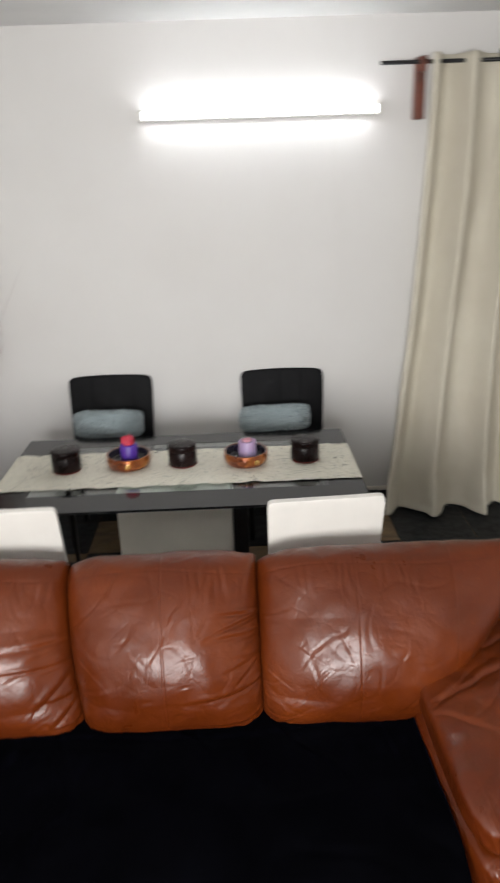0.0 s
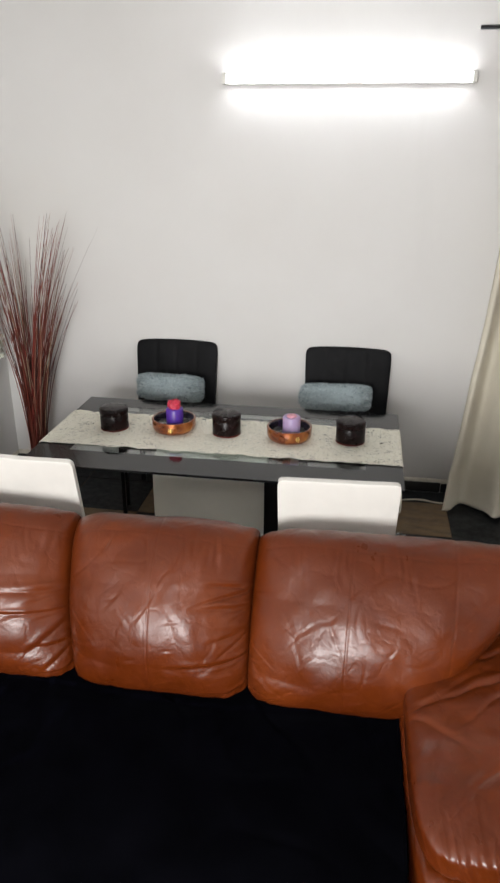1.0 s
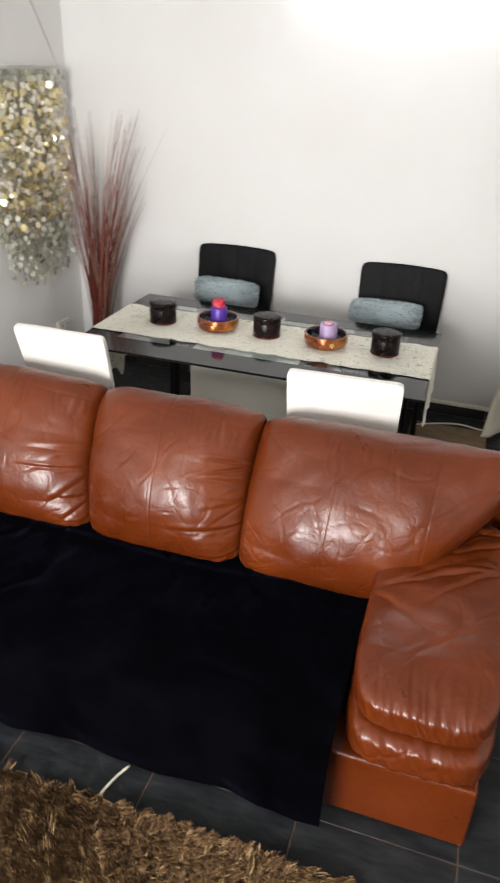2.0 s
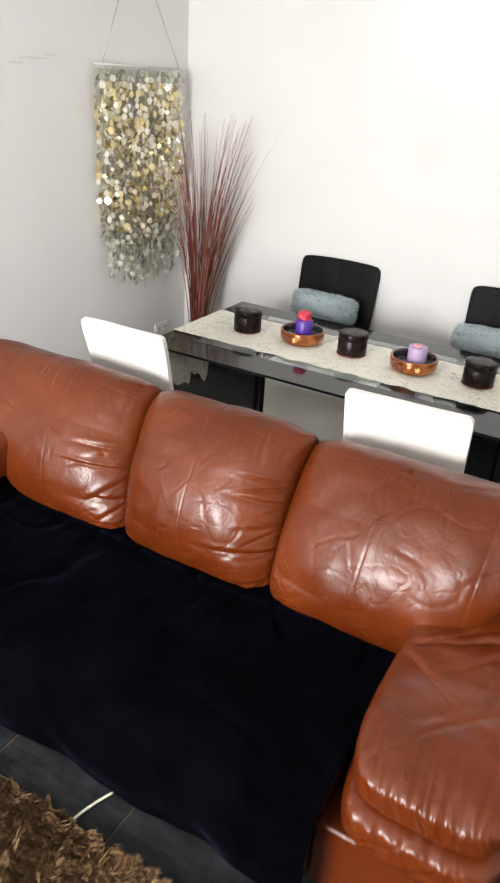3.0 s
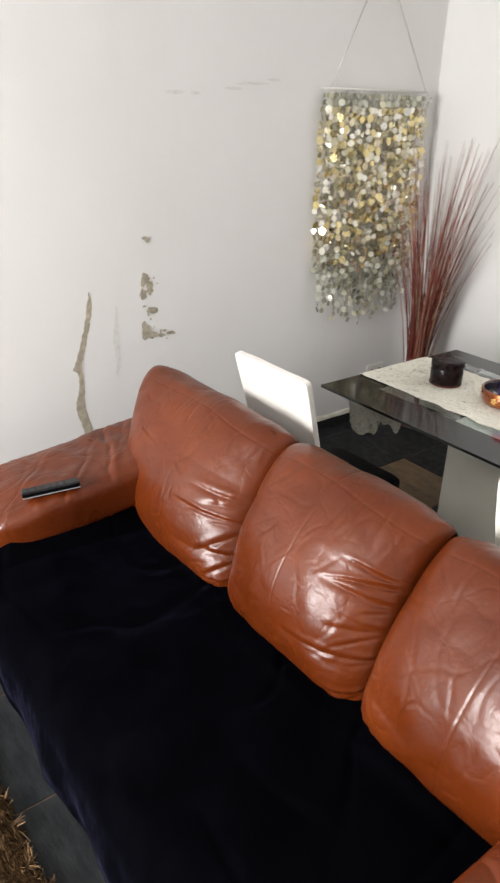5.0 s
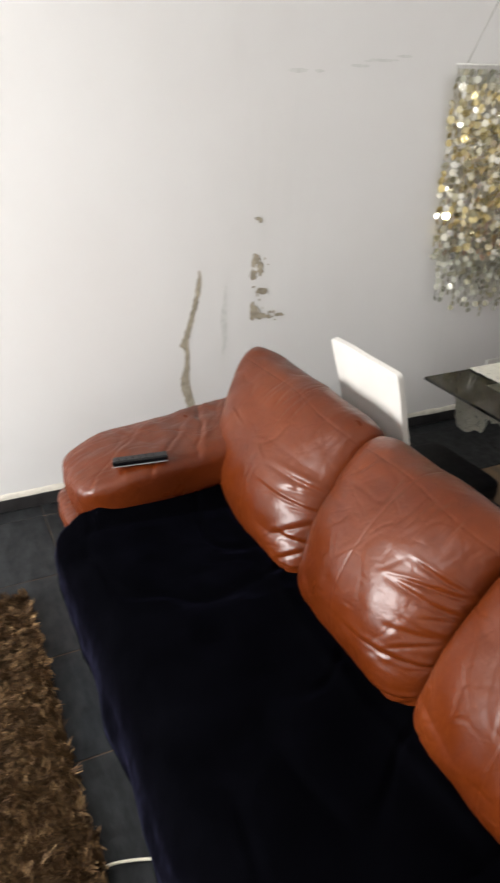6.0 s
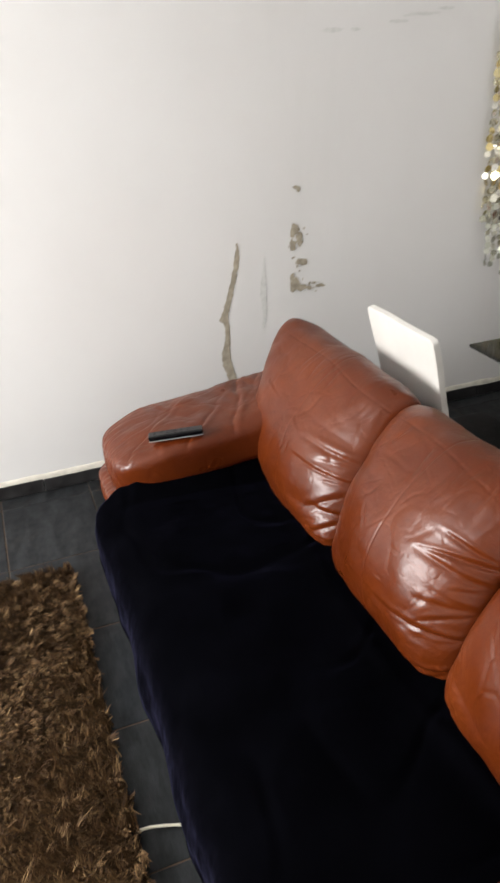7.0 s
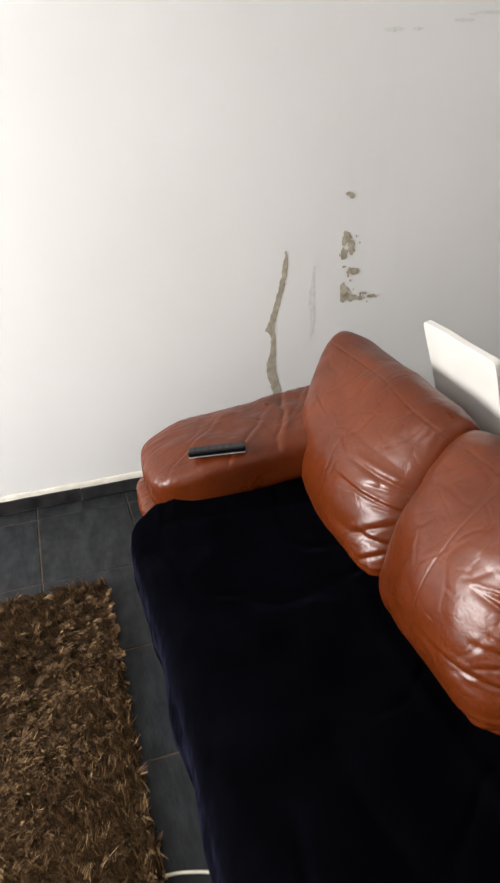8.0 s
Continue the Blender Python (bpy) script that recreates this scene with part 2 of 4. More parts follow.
# ---- mesh helpers ----
def thing(name, at=(0, 0, 0), label="", category="", group="", kind=""):
    ob = new(name)
    ob.location = at
    ob.empty_display_size = 0.05
    return tagged(ob, label, category, group, kind)


def smooth_all(me, on=True):
    me.polygons.foreach_set("use_smooth", [on] * len(me.polygons))


def mesh_part(name, verts, faces, material, parent=None, label="", smooth=True):
    me = bpy.data.meshes.new(name)
    me.from_pydata([tuple(v) for v in verts], [], [tuple(f) for f in faces])
    me.materials.append(material)
    smooth_all(me, smooth)
    me.update()
    ob = new(name, me)
    ob.parent = parent
    if label:
        ob["label"] = label
    return ob


def part(name, bm, material, parent=None, label="", smooth=False):
    me = bpy.data.meshes.new(name)
    bmesh.ops.recalc_face_normals(bm, faces=bm.faces)
    bm.to_mesh(me)
    bm.free()
    me.materials.append(material)
    smooth_all(me, smooth)
    ob = new(name, me)
    ob.parent = parent
    if label:
        ob["label"] = label
    return ob


def box(x0, x1, y0, y1, z0, z1, bevel=0.0, segments=2):
    bm = bmesh.new()
    bmesh.ops.create_cube(bm, size=1)
    bmesh.ops.scale(bm, vec=(x1 - x0, y1 - y0, z1 - z0), verts=bm.verts)
    bmesh.ops.translate(bm, vec=((x0 + x1) / 2, (y0 + y1) / 2, (z0 + z1) / 2), verts=bm.verts)
    if bevel:
        bmesh.ops.bevel(bm, geom=bm.edges[:], offset=bevel, segments=segments, profile=0.5, affect="EDGES")
    return bm


def lathe(profile, steps=40):
    """Turns (radius, height) pairs round z."""
    verts, faces = [], []
    for r, z in profile:
        for i in range(steps):
            a = 2 * math.pi * i / steps
            verts.append((r * math.cos(a), r * math.sin(a), z))
    for j in range(len(profile) - 1):
        for i in range(steps):
            k = (i + 1) % steps
            faces.append((j * steps + i, j * steps + k, (j + 1) * steps + k, (j + 1) * steps + i))
    return verts, faces


def tube_mesh(points, radii, steps=8):
    """A pipe along points, with a radius at each of them."""
    pts = [Vector(p) for p in points]
    verts, faces = [], []
    for i, p in enumerate(pts):
        d = (pts[min(i + 1, len(pts) - 1)] - pts[max(i - 1, 0)]).normalized()
        side = d.cross(Vector((0.31, 0.2, 0.93) if abs(d.z) < 0.9 else (1, 0.1, 0))).normalized()
        up = side.cross(d)
        r = radii[i] if isinstance(radii, (list, tuple)) else radii
        for k in range(steps):
            a = 2 * math.pi * k / steps
            verts.append(p + side * (r * math.cos(a)) + up * (r * math.sin(a)))
    for i in range(len(pts) - 1):
        for k in range(steps):
            m = (k + 1) % steps
            faces.append((i * steps + k, i * steps + m, (i + 1) * steps + m, (i + 1) * steps + k))
    faces.append(tuple(range(steps - 1, -1, -1)))
    faces.append(tuple((len(pts) - 1) * steps + k for k in range(steps)))
    return verts, faces


def soft_box(n=28, power=5.0):
    """Unit vertices of a box with swollen, rounded sides, and its faces."""
    seen, verts, faces = {}, [], []

    def vert(p):
        key = tuple(round(c, 5) for c in p)
        if key not in seen:
            q = np.array(p, float)
            q = q / (np.abs(q) ** power).sum() ** (1 / power)
            seen[key] = len(verts)
            verts.append(q)
        return seen[key]

    for axis in range(3):
        for sign in (-1, 1):
            for i in range(n):
                for j in range(n):
                    quad = []
                    for a, b in ((i, j), (i + 1, j), (i + 1, j + 1), (i, j + 1)):
                        p = [0, 0, 0]
                        p[axis] = sign
                        p[(axis + 1) % 3] = 2 * a / n - 1
                        p[(axis + 2) % 3] = (2 * b / n - 1) * sign
                        quad.append(vert(p))
                    faces.append(quad)
    return np.array(verts), faces


def crumple(verts, amount, scale, seed=0.0):
    """Pushes vertices out and in along the way from their middle by soft noise and sharper creases."""
    out = []
    mid = np.mean(verts, axis=0)
    for v in verts:
        d = v - mid
        d = d / (np.linalg.norm(d) + 1e-6)
        p = Vector((v[0] * scale + seed, v[1] * scale - seed, v[2] * scale))
        h = noise.noise(p) + 0.5 * noise.noise(p * 2.3)
        crease = 1 - abs(noise.noise(p * 1.4 + Vector((7, 3, 1)))) * 5
        out.append(v + d * amount * (h - 0.9 * max(0, crease)))
    return np.array(out)


def grid_faces(nu, nv):
    return [(j * nu + i, j * nu + i + 1, (j + 1) * nu + i + 1, (j + 1) * nu + i) for j in range(nv - 1) for i in range(nu - 1)]


def spline(points, n):
    """n even points on a smooth line through the points."""
    p = np.array(points, float)
    p = np.vstack([2 * p[0] - p[1], p, 2 * p[-1] - p[-2]])
    dense = []
    for i in range(1, len(p) - 2):
        for t in np.linspace(0, 1, 24, endpoint=False):
            a, b, c, d = p[i - 1], p[i], p[i + 1], p[i + 2]
            dense.append(0.5 * (2 * b + (c - a) * t + (2 * a - 5 * b + 4 * c - d) * t * t + (3 * b - a - 3 * c + d) * t ** 3))
    dense.append(p[-2])
    dense = np.array(dense)
    s = np.concatenate([[0], np.cumsum(np.linalg.norm(np.diff(dense, axis=0), axis=1))])
    even = np.linspace(0, s[-1], n)
    return np.stack([np.interp(even, s, dense[:, k]) for k in range(dense.shape[1])], axis=1)


# ---- the room ----
T = 0.15
W, E_, S, N_, TOP = ROOM["w"], ROOM["e"], ROOM["s"], ROOM["n"], ROOM["top"]
wall_north = part("wall_north", box(W - T, E_ + T, N_, N_ + T, -0.1, TOP + 0.1), M_WALL)
tagged(wall_north, "off-white painted plaster wall behind the dining table", "wall", kind="structure")
wall_west = part("wall_west", box(W - T, W, S, N_, -0.1, TOP + 0.1), M_WALL)
tagged(wall_west, "off-white plaster wall with a crack and peeled paint", "wall", kind="structure")
wall_east = part("wall_east", box(E_, E_ + T, S, N_, -0.1, TOP + 0.1), M_WALL)
tagged(wall_east, "plain off-white plaster wall", "wall", kind="structure")
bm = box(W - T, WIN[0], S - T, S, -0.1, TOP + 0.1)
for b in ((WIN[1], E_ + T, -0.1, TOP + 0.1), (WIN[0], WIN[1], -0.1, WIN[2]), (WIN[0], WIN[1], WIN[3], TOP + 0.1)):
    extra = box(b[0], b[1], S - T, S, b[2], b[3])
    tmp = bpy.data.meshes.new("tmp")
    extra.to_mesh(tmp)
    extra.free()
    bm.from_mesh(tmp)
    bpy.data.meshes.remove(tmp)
# closes the room out of view; made dark only to limit bounce and reflections
wall_south = part("wall_south", bm, M_UNSEEN_DARK)
tagged(wall_south, "unseen wall with a window, darkened to cut reflections in the leather", "wall", kind="structure")
ceiling = part("ceiling", box(W - T, E_ + T, S - T, N_ + T, TOP, TOP + 0.1), M_CEIL)
tagged(ceiling, "plain white painted ceiling", "ceiling", kind="structure")

window_1 = thing("window_1", ((WIN[0] + WIN[1]) / 2, S - 0.08, WIN[2]), "window with a white frame and a middle bar", "window", kind="structure")
hw, hh = (WIN[1] - WIN[0]) / 2, WIN[3] - WIN[2]
for x0, x1, z0, z1 in ((-hw, hw, 0, 0.05), (-hw, hw, hh - 0.05, hh), (-hw, -hw + 0.05, 0.05, hh - 0.05), (hw - 0.05, hw, 0.05, hh - 0.05), (-0.04, 0.04, 0.05, hh - 0.05)):
    part("window_frame", box(x0, x1, -0.03, 0.03, z0, z1, 0.004), M_WHITEP, window_1)
for x0, x1 in ((-hw + 0.05, -0.04), (0.04, hw - 0.05)):
    pane = part("pane", box(x0, x1, -0.004, 0.004, 0.05, hh - 0.05), M_PANE, window_1)
    pane.visible_shadow = False

# skirting: black tiles under a rough white strip
for i, (x0, x1, y0, y1) in enumerate(((W, W + 0.012, S, N_), (W + 0.012, E_, N_ - 0.012, N_))):
    sk = thing("baseboard", (0, 0, 0), "low black skirting tiles under a rough white strip", "baseboard", kind="structure")
    along = (y1 - y0) if i == 0 else (x1 - x0)
    k = int(along / 0.43)
    for j in range(k + 1):
        a, b = j * 0.43 + 0.002, min((j + 1) * 0.43 - 0.002, along)
        if b - a < 0.02:
            continue
        h = 0.072 + 0.003 * math.sin(j * 2.3)
        if i == 0:
            part("skirting_tile", box(x0, x1, y0 + a, y0 + b, 0.004, h, 0.002, 1), M_SKIRT, sk)
        else:
            part("skirting_tile", box(x0 + a, x0 + b, y0, y1, 0.004, h, 0.002, 1), M_SKIRT, sk)
    nn = int(along / 0.02)
    vs = []
    for j in range(nn + 1):
        d = j * along / nn
        top = 0.100 + 0.006 * noise.noise(Vector((d * 9, i, 0))) + 0.005 * noise.noise(Vector((d * 31, i, 4)))
        dep = 0.008 + 0.003 * noise.noise(Vector((d * 14, 3, i)))
        for off, z in ((dep, 0.068), (dep, top - 0.006), (0.0, top)):
            vs.append((W + off, S + d, z) if i == 0 else (W + d, N_ - off, z))
    mesh_part("filler_strip", vs, grid_faces(3, nn + 1), M_STRIP, sk)


def ragged_patch(name, outline, parent, x, seed, rough=0.006, material=None):
    """A flat ragged flake on the west wall from an outline in (y, z), as a fan."""
    pts = []
    for i in range(len(outline)):
        a, b = np.array(outline[i]), np.array(outline[(i + 1) % len(outline)])
        steps = max(2, int(np.linalg.norm(b - a) / 0.005))
        for t in np.linspace(0, 1, steps, endpoint=False):
            q = a + (b - a) * t
            pts.append((x, q[0] + rough * noise.noise(Vector((q[0] * 60, q[1] * 60, seed))), q[1] + rough * noise.noise(Vector((q[0] * 60, q[1] * 60, seed + 9)))))
    c = np.mean(pts, axis=0)
    n = len(pts)
    return mesh_part(name, [tuple(c)] + pts, [(0, 1 + k, 1 + (k + 1) % n) for k in range(n)], material or M_PLASTER, parent, smooth=False)


def ragged_strip(name, line, parent, x, seed, material=None):
    """A ragged band along (y, z, half width) points on the west wall."""
    pts = spline(line, 150)
    vs = []
    for k, (y, z, w) in enumerate(pts):
        w = max(w, 0.002)
        e = 0.007 * noise.noise(Vector((z * 45, seed, 0))) + 0.004 * noise.noise(Vector((z * 130, seed, 2)))
        g = 0.007 * noise.noise(Vector((z * 45, seed, 7))) + 0.004 * noise.noise(Vector((z * 130, seed, 9)))
        vs += [(x, y - max(0.001, w + e), z), (x, y + max(0.001, w * 0.8 + g), z)]
    return mesh_part(name, vs, grid_faces(2, len(pts)), material or M_PLASTER, parent, smooth=False)


def blob(cy, cz, ry, rz, seed, k=14):
    return [(cy + ry * (1 + 0.55 * noise.noise(Vector((math.cos(a) * 1.7, math.sin(a) * 1.7, seed)))) * math.cos(a),
             cz + rz * (1 + 0.55 * noise.noise(Vector((math.cos(a) * 1.7, math.sin(a) * 1.7, seed + 5)))) * math.sin(a)) for a in np.linspace(0, 2 * math.pi, k, endpoint=False)]


CRACK = [(1.198, 1.105, 0.003), (1.196, 1.05, 0.013), (1.182, 0.97, 0.015), (1.150, 0.86, 0.016), (1.118, 0.76, 0.021), (1.112, 0.735, 0.025), (1.126, 0.70, 0.013),
         (1.122, 0.62, 0.017), (1.112, 0.55, 0.026), (1.120, 0.49, 0.027), (1.138, 0.42, 0.026), (1.15, 0.34, 0.02)]
ragged_strip("crack", CRACK, wall_west, W + 0.0015, 2.0)
ragged_strip("smudge", [(1.335, 1.02, 0.004), (1.33, 0.94, 0.010), (1.325, 0.85, 0.018), (1.33, 0.76, 0.013), (1.32, 0.66, 0.008)], wall_west, W + 0.0012, 6.0, M_SMUDGE)
for cy, cz, ry, rz, sd in ((1.69, 1.965, 0.05, 0.010, 31), (2.02, 1.99, 0.05, 0.007, 33), (2.13, 2.015, 0.09, 0.008, 34), (2.26, 2.035, 0.05, 0.007, 35), (1.80, 1.965, 0.03, 0.006, 36)):
    ragged_patch("smudge", blob(cy, cz, ry, rz, sd * 3.7), wall_west, W + 0.0005 + 0.0003 * (sd - 29), sd, 0.003, M_SMUDGE)
for cy, cz, ry, rz, sd in ((1.493, 1.130, 0.026, 0.032, 1), (1.522, 1.085, 0.019, 0.036, 2), (1.485, 1.062, 0.018, 0.030, 3), (1.530, 0.975, 0.028, 0.021, 4), (1.483, 0.895, 0.014, 0.026, 5),
                           (1.490, 0.862, 0.030, 0.030, 6), (1.530, 0.842, 0.034, 0.016, 7), (1.575, 0.838, 0.014, 0.011, 8), (1.640, 0.838, 0.019, 0.009, 9), (1.500, 1.33, 0.016, 0.010, 10), (1.516, 1.322, 0.008, 0.012, 11)):
    ragged_patch("peeled_patch", blob(cy, cz, ry, rz, sd * 3.7), wall_west, W + 0.0015 + 0.0003 * sd, sd, 0.007)

chips = random.Random(21)
for k in range(26):
    cy, cz, sp = chips.choice(((1.50, 1.10, 0.045), (1.53, 0.975, 0.03), (1.51, 0.86, 0.05), (1.60, 0.838, 0.04)))
    ragged_patch("peeled_patch", blob(cy + chips.gauss(0, sp * 0.6), cz + chips.gauss(0, sp * 0.5), chips.uniform(0.003, 0.009), chips.uniform(0.003, 0.009), k * 1.9), wall_west, W + 0.0052 + 0.0001 * k, k, 0.003)

socket = thing("wall_socket", (W, 3.2, 0.33), "cream double wall socket low on the wall", "socket")
plate = part("plate", box(0.0, 0.010, -0.075, 0.075, -0.045, 0.045, 0.004), M_WHITEP, socket)
for dy in (-0.035, 0.035):
    part("outlet", box(0.0095, 0.014, dy - 0.022, dy + 0.022, -0.022, 0.022, 0.003), M_WHITEP, plate)
    part("switch", box(0.0135, 0.018, dy - 0.006, dy + 0.006, 0.006, 0.018, 0.002), M_REDWOOD, plate)

# ---- tube lamp ----
lamp = thing("tube_lamp", (0.08, N_, 2.51), "lit white fluorescent tube lamp on the wall", "lamp")
housing = part("housing", box(-0.685, 0.685, -0.040, 0.0, -0.026, 0.020, 0.005), M_WHITEP, lamp)
for sx in (-1, 1):
    part("end_cap", box(sx * 0.683 - 0.012, sx * 0.683 + 0.012, -0.085, -0.02, -0.03, 0.03, 0.006), M_WHITEP, housing)
v, f = tube_mesh([(-0.67, -0.062, 0.004), (0.67, -0.062, 0.004)], 0.018, 16)
mesh_part("tube", v, f, M_TUBE, lamp, "glowing white glass tube")

# ---- curtain ----
rod = thing("curtain_rod", (0.76, 3.40, 2.735), "thin black curtain rod on a red-brown wooden bracket", "curtain rod")
v, f = tube_mesh([(0, 0, 0), (1.75, 0, 0)], 0.011, 12)
mesh_part("pole", v, f, M_BLACKM, rod)
for bx in (0.235, 1.6):
    bm = box(bx - 0.028, bx + 0.028, 0.035, 0.10, -0.29, 0.03, 0.006)
    bracket = part("bracket", bm, M_REDWOOD, rod, "red-brown wooden bracket")
    part("arm", box(bx - 0.018, bx + 0.018, -0.02, 0.04, -0.05, 0.03, 0.006), M_REDWOOD, bracket)
v, f = lathe([(0.0, -0.03), (0.022, -0.028), (0.03, -0.012), (0.03, 0.012), (0.022, 0.028), (0.0, 0.03)], 16)
fin = mesh_part("knob", v, f, M_BLACKM, rod)
fin.rotation_euler, fin.location = (0, radians(90), 0), (0.70, 0, 0.03)

curtain = thing("curtain", (1.0, 3.40, 0.0), "long cream curtain gathered and trailing on the floor", "curtain")
nu, nv = 220, 90
vs = []
for j in range(nv):
    h = j / (nv - 1)
    z = 2.775 * (1 - h)
    for i in range(nu):
        u = i / (nu - 1)
        spread = 0.03 + 1.02 * u
        flare = -0.21 * h ** 1.7 * (1 - u) ** 1.5
        ph = 2 * math.pi * (u * 4.5 + 0.1 + 0.12 * math.sin(u * 9) + 0.10 * noise.noise(Vector((u * 3, h * 2.5, 1))))
        amp = 0.068 + 0.012 * h
        y = -amp * math.sin(ph) - 0.012 * h * math.sin(2.3 * ph + 1) - 0.17 * h ** 2 * (0.6 + 0.4 * noise.noise(Vector((u * 4, 0, 2))))
        x = spread + flare + 0.016 * math.cos(ph) + 0.012 * h * noise.noise(Vector((u * 6, h * 5, 3)))
        zz = z
        if h > 0.9:
            q = (h - 0.9) / 0.1
            y -= 0.06 * q * (1 + noise.noise(Vector((u * 9, 2, 5))))
            zz = z * (1 - 0.5 * q * q) + 0.025 * q * max(0, math.sin(ph * 1.0)) + 0.012
            x += 0.03 * q * noise.noise(Vector((u * 14, q * 2, 8)))
        y += 0.012 * noise.noise(Vector((u * 22, h * 9, 4))) * h
        vs.append((x, y, max(0.006, zz)))
cl = mesh_part("cloth", vs, grid_faces(nu, nv), M_CURTAIN, curtain)
so = cl.modifiers.new("thick", "SOLIDIFY")
so.thickness = 0.003

# ---- shell hanging on the west wall ----
hang = thing("shell_hanging", (W, 2.985, 2.01), "wall hanging of gold and silver shell discs on strings", "wall hanging")
v, f = tube_mesh([(0.035, -0.43, 0), (0.035, 0.385, 0)], 0.004, 8)
mesh_part("bar", v, f, M_WHITEP, hang)
for sy in (-0.37, 0.37):
    v, f = tube_mesh([(0.035, sy, 0.0), (0.012, -0.03, 0.62)], 0.0022, 6)
    mesh_part("cord", v, f, M_STEEL, hang)
v, f = lathe([(0.0, 0.02), (0.008, 0.018), (0.006, 0.0)], 10)
hk = mesh_part("hook", v, f, M_STEEL, hang)
hk.rotation_euler, hk.location = (0, radians(90), 0), (0.0, -0.03, 0.62)
rng = random.Random(5)


def disc_mesh(r):
    vs, fs = [], []
    for dx in (0.0, 0.0014):
        for a in range(9):
            t = 2 * math.pi * a / 9
            vs.append((dx, r * math.cos(t), r * math.sin(t)))
    fs += [list(range(8, -1, -1)), list(range(9, 18))]
    for a in range(9):
        b = (a + 1) % 9
        fs.append((a, b, 9 + b, 9 + a))
    return vs, fs


sizes = [0.0165, 0.0185, 0.0205, 0.0225]
patterns = [disc_mesh(r) for r in sizes]
shared_disc = {}
rest = {M_SHELL: ([], []), M_SHELL_PALE: ([], [])}
single = 0
for layer in (1, 0):
    for k in range(19):
        sy = -0.415 + 0.80 * (k + 0.5 * layer) / 19
        length = (1.17 if layer else 1.02) + 0.09 * math.sin((sy + 0.4) * 3.6) - 0.10 * abs(sy + 0.08) + rng.uniform(-0.05, 0.05)
        x0 = 0.025 + 0.035 * layer
        z = -0.018
        sway = rng.uniform(0, 6)
        low = None
        while z > -length:
            pale = z > -0.07 or z < -0.80 - rng.uniform(0, 0.16)
            q = rng.randrange(4) if not pale else rng.randrange(2)
            r = sizes[q]
            c = Vector((x0 + rng.uniform(-0.008, 0.014), sy + rng.uniform(-0.005, 0.005) + 0.004 * math.sin(z * 7 + sway), z - r))
            rot = Euler((rng.uniform(-0.3, 0.3), rng.gauss(0, 0.27), rng.gauss(0, 0.42))).to_matrix()
            low = c
            if layer == 1 and not pale and single < 300:
                if q not in shared_disc:
                    d = mesh_part("shell_disc", patterns[q][0], patterns[q][1], M_SHELL, hang, smooth=False)
                    shared_disc[q] = d.data
                else:
                    d = new("shell_disc", shared_disc[q])
                    d.parent = hang
                d.matrix_local = Matrix.Translation(c) @ rot.to_4x4()
                single += 1
            else:
                rv, rf = rest[M_SHELL_PALE if pale else M_SHELL]
                base = len(rv)
                rv += [c + rot @ Vector(p) for p in patterns[q][0]]
                rf += [[base + a for a in face] for face in patterns[q][1]]
            z -= 1.75 * r + rng.uniform(0.0, 0.005)
        v, f = tube_mesh([(x0, sy, 0.0), (x0, sy, low.z * 0.5), (low.x, low.y, low.z)], 0.0009, 4)
        mesh_part("thread", v, f, M_STEEL, hang)
for m, (rv, rf) in rest.items():
    tagged(mesh_part("shell_disc_rest", rv, rf, m, hang, smooth=False), kind="stuff")

# ---- reeds in the corner ----
reeds = thing("dry_reeds", (-1.905, 3.29, 0), "tall bundle of dry red-brown reeds in the corner", "dried reeds")
rng = random.Random(11)
for k in range(150):
    a = rng.uniform(0, 2 * math.pi)
    r0 = 0.058 * math.sqrt(rng.random())
    bx, by = r0 * math.cos(a), r0 * math.sin(a) * 0.8
    top = rng.uniform(1.15, 1.80)
    sx = rng.gauss(-0.055, 0.05) if rng.random() < 0.55 else rng.gauss(0.305, 0.05)
    sx = max(-0.17, min(0.36, sx))
    if k == 3:
        sx, top = 0.56, 1.72
    if k == 4:
        sx, top = 0.46, 1.60
    sy = max(-0.35, min(0.13, rng.gauss(-0.06, 0.10)))
    bow = rng.uniform(1.5, 2.4)
    pts = []
    for i in range(12):
        h = i / 11
        pts.append((bx * (1 - 0.35 * math.sin(h * 2)) + 0.96 * sx * h ** bow + 0.006 * noise.noise(Vector((k, h * 4, 0))), by + sy * h ** bow + 0.006 * noise.noise(Vector((k, h * 4, 5))), top * h))
    thick = rng.uniform(0.0034, 0.0066) * (0.45 if k in (3, 4) else 1.0)
    v, f = tube_mesh(pts, [thick * (1 - 0.88 * i / 11) for i in range(12)], 5)
    mesh_part("stem", v, f, M_REED, reeds)

# ---- dining table ----
TX0, TX1, TY0, TY1, TZ = -1.345, 0.488, 1.952, 2.931, 0.75
table = thing("dining_table", (0, 0, 0), "glass dining table with black borders and a grey pedestal", "table")
IX0, IX1, IY0, IY1 = TX0 + 0.18, TX1 - 0.175, TY0 + 0.19, TY1 - 0.14
top = part("glass_top", box(IX0, IX1, IY0, IY1, TZ - 0.012, TZ, 0.0), M_GLASS, table, "clear glass centre")
top.visible_shadow = False
for x0, x1, y0, y1 in ((TX0, TX1, TY0, IY0), (TX0, TX1, IY1, TY1), (TX0, IX0, IY0, IY1), (IX1, TX1, IY0, IY1)):
    part("border", box(x0, x1, y0, y1, TZ - 0.012, TZ, 0.0), M_BAND, table, "black painted glass border")
part("pedestal", box(-0.735, -0.165, 2.14, 2.62, 0.0, 0.735, 0.006), M_PEDESTAL, table, "plain grey pedestal block")
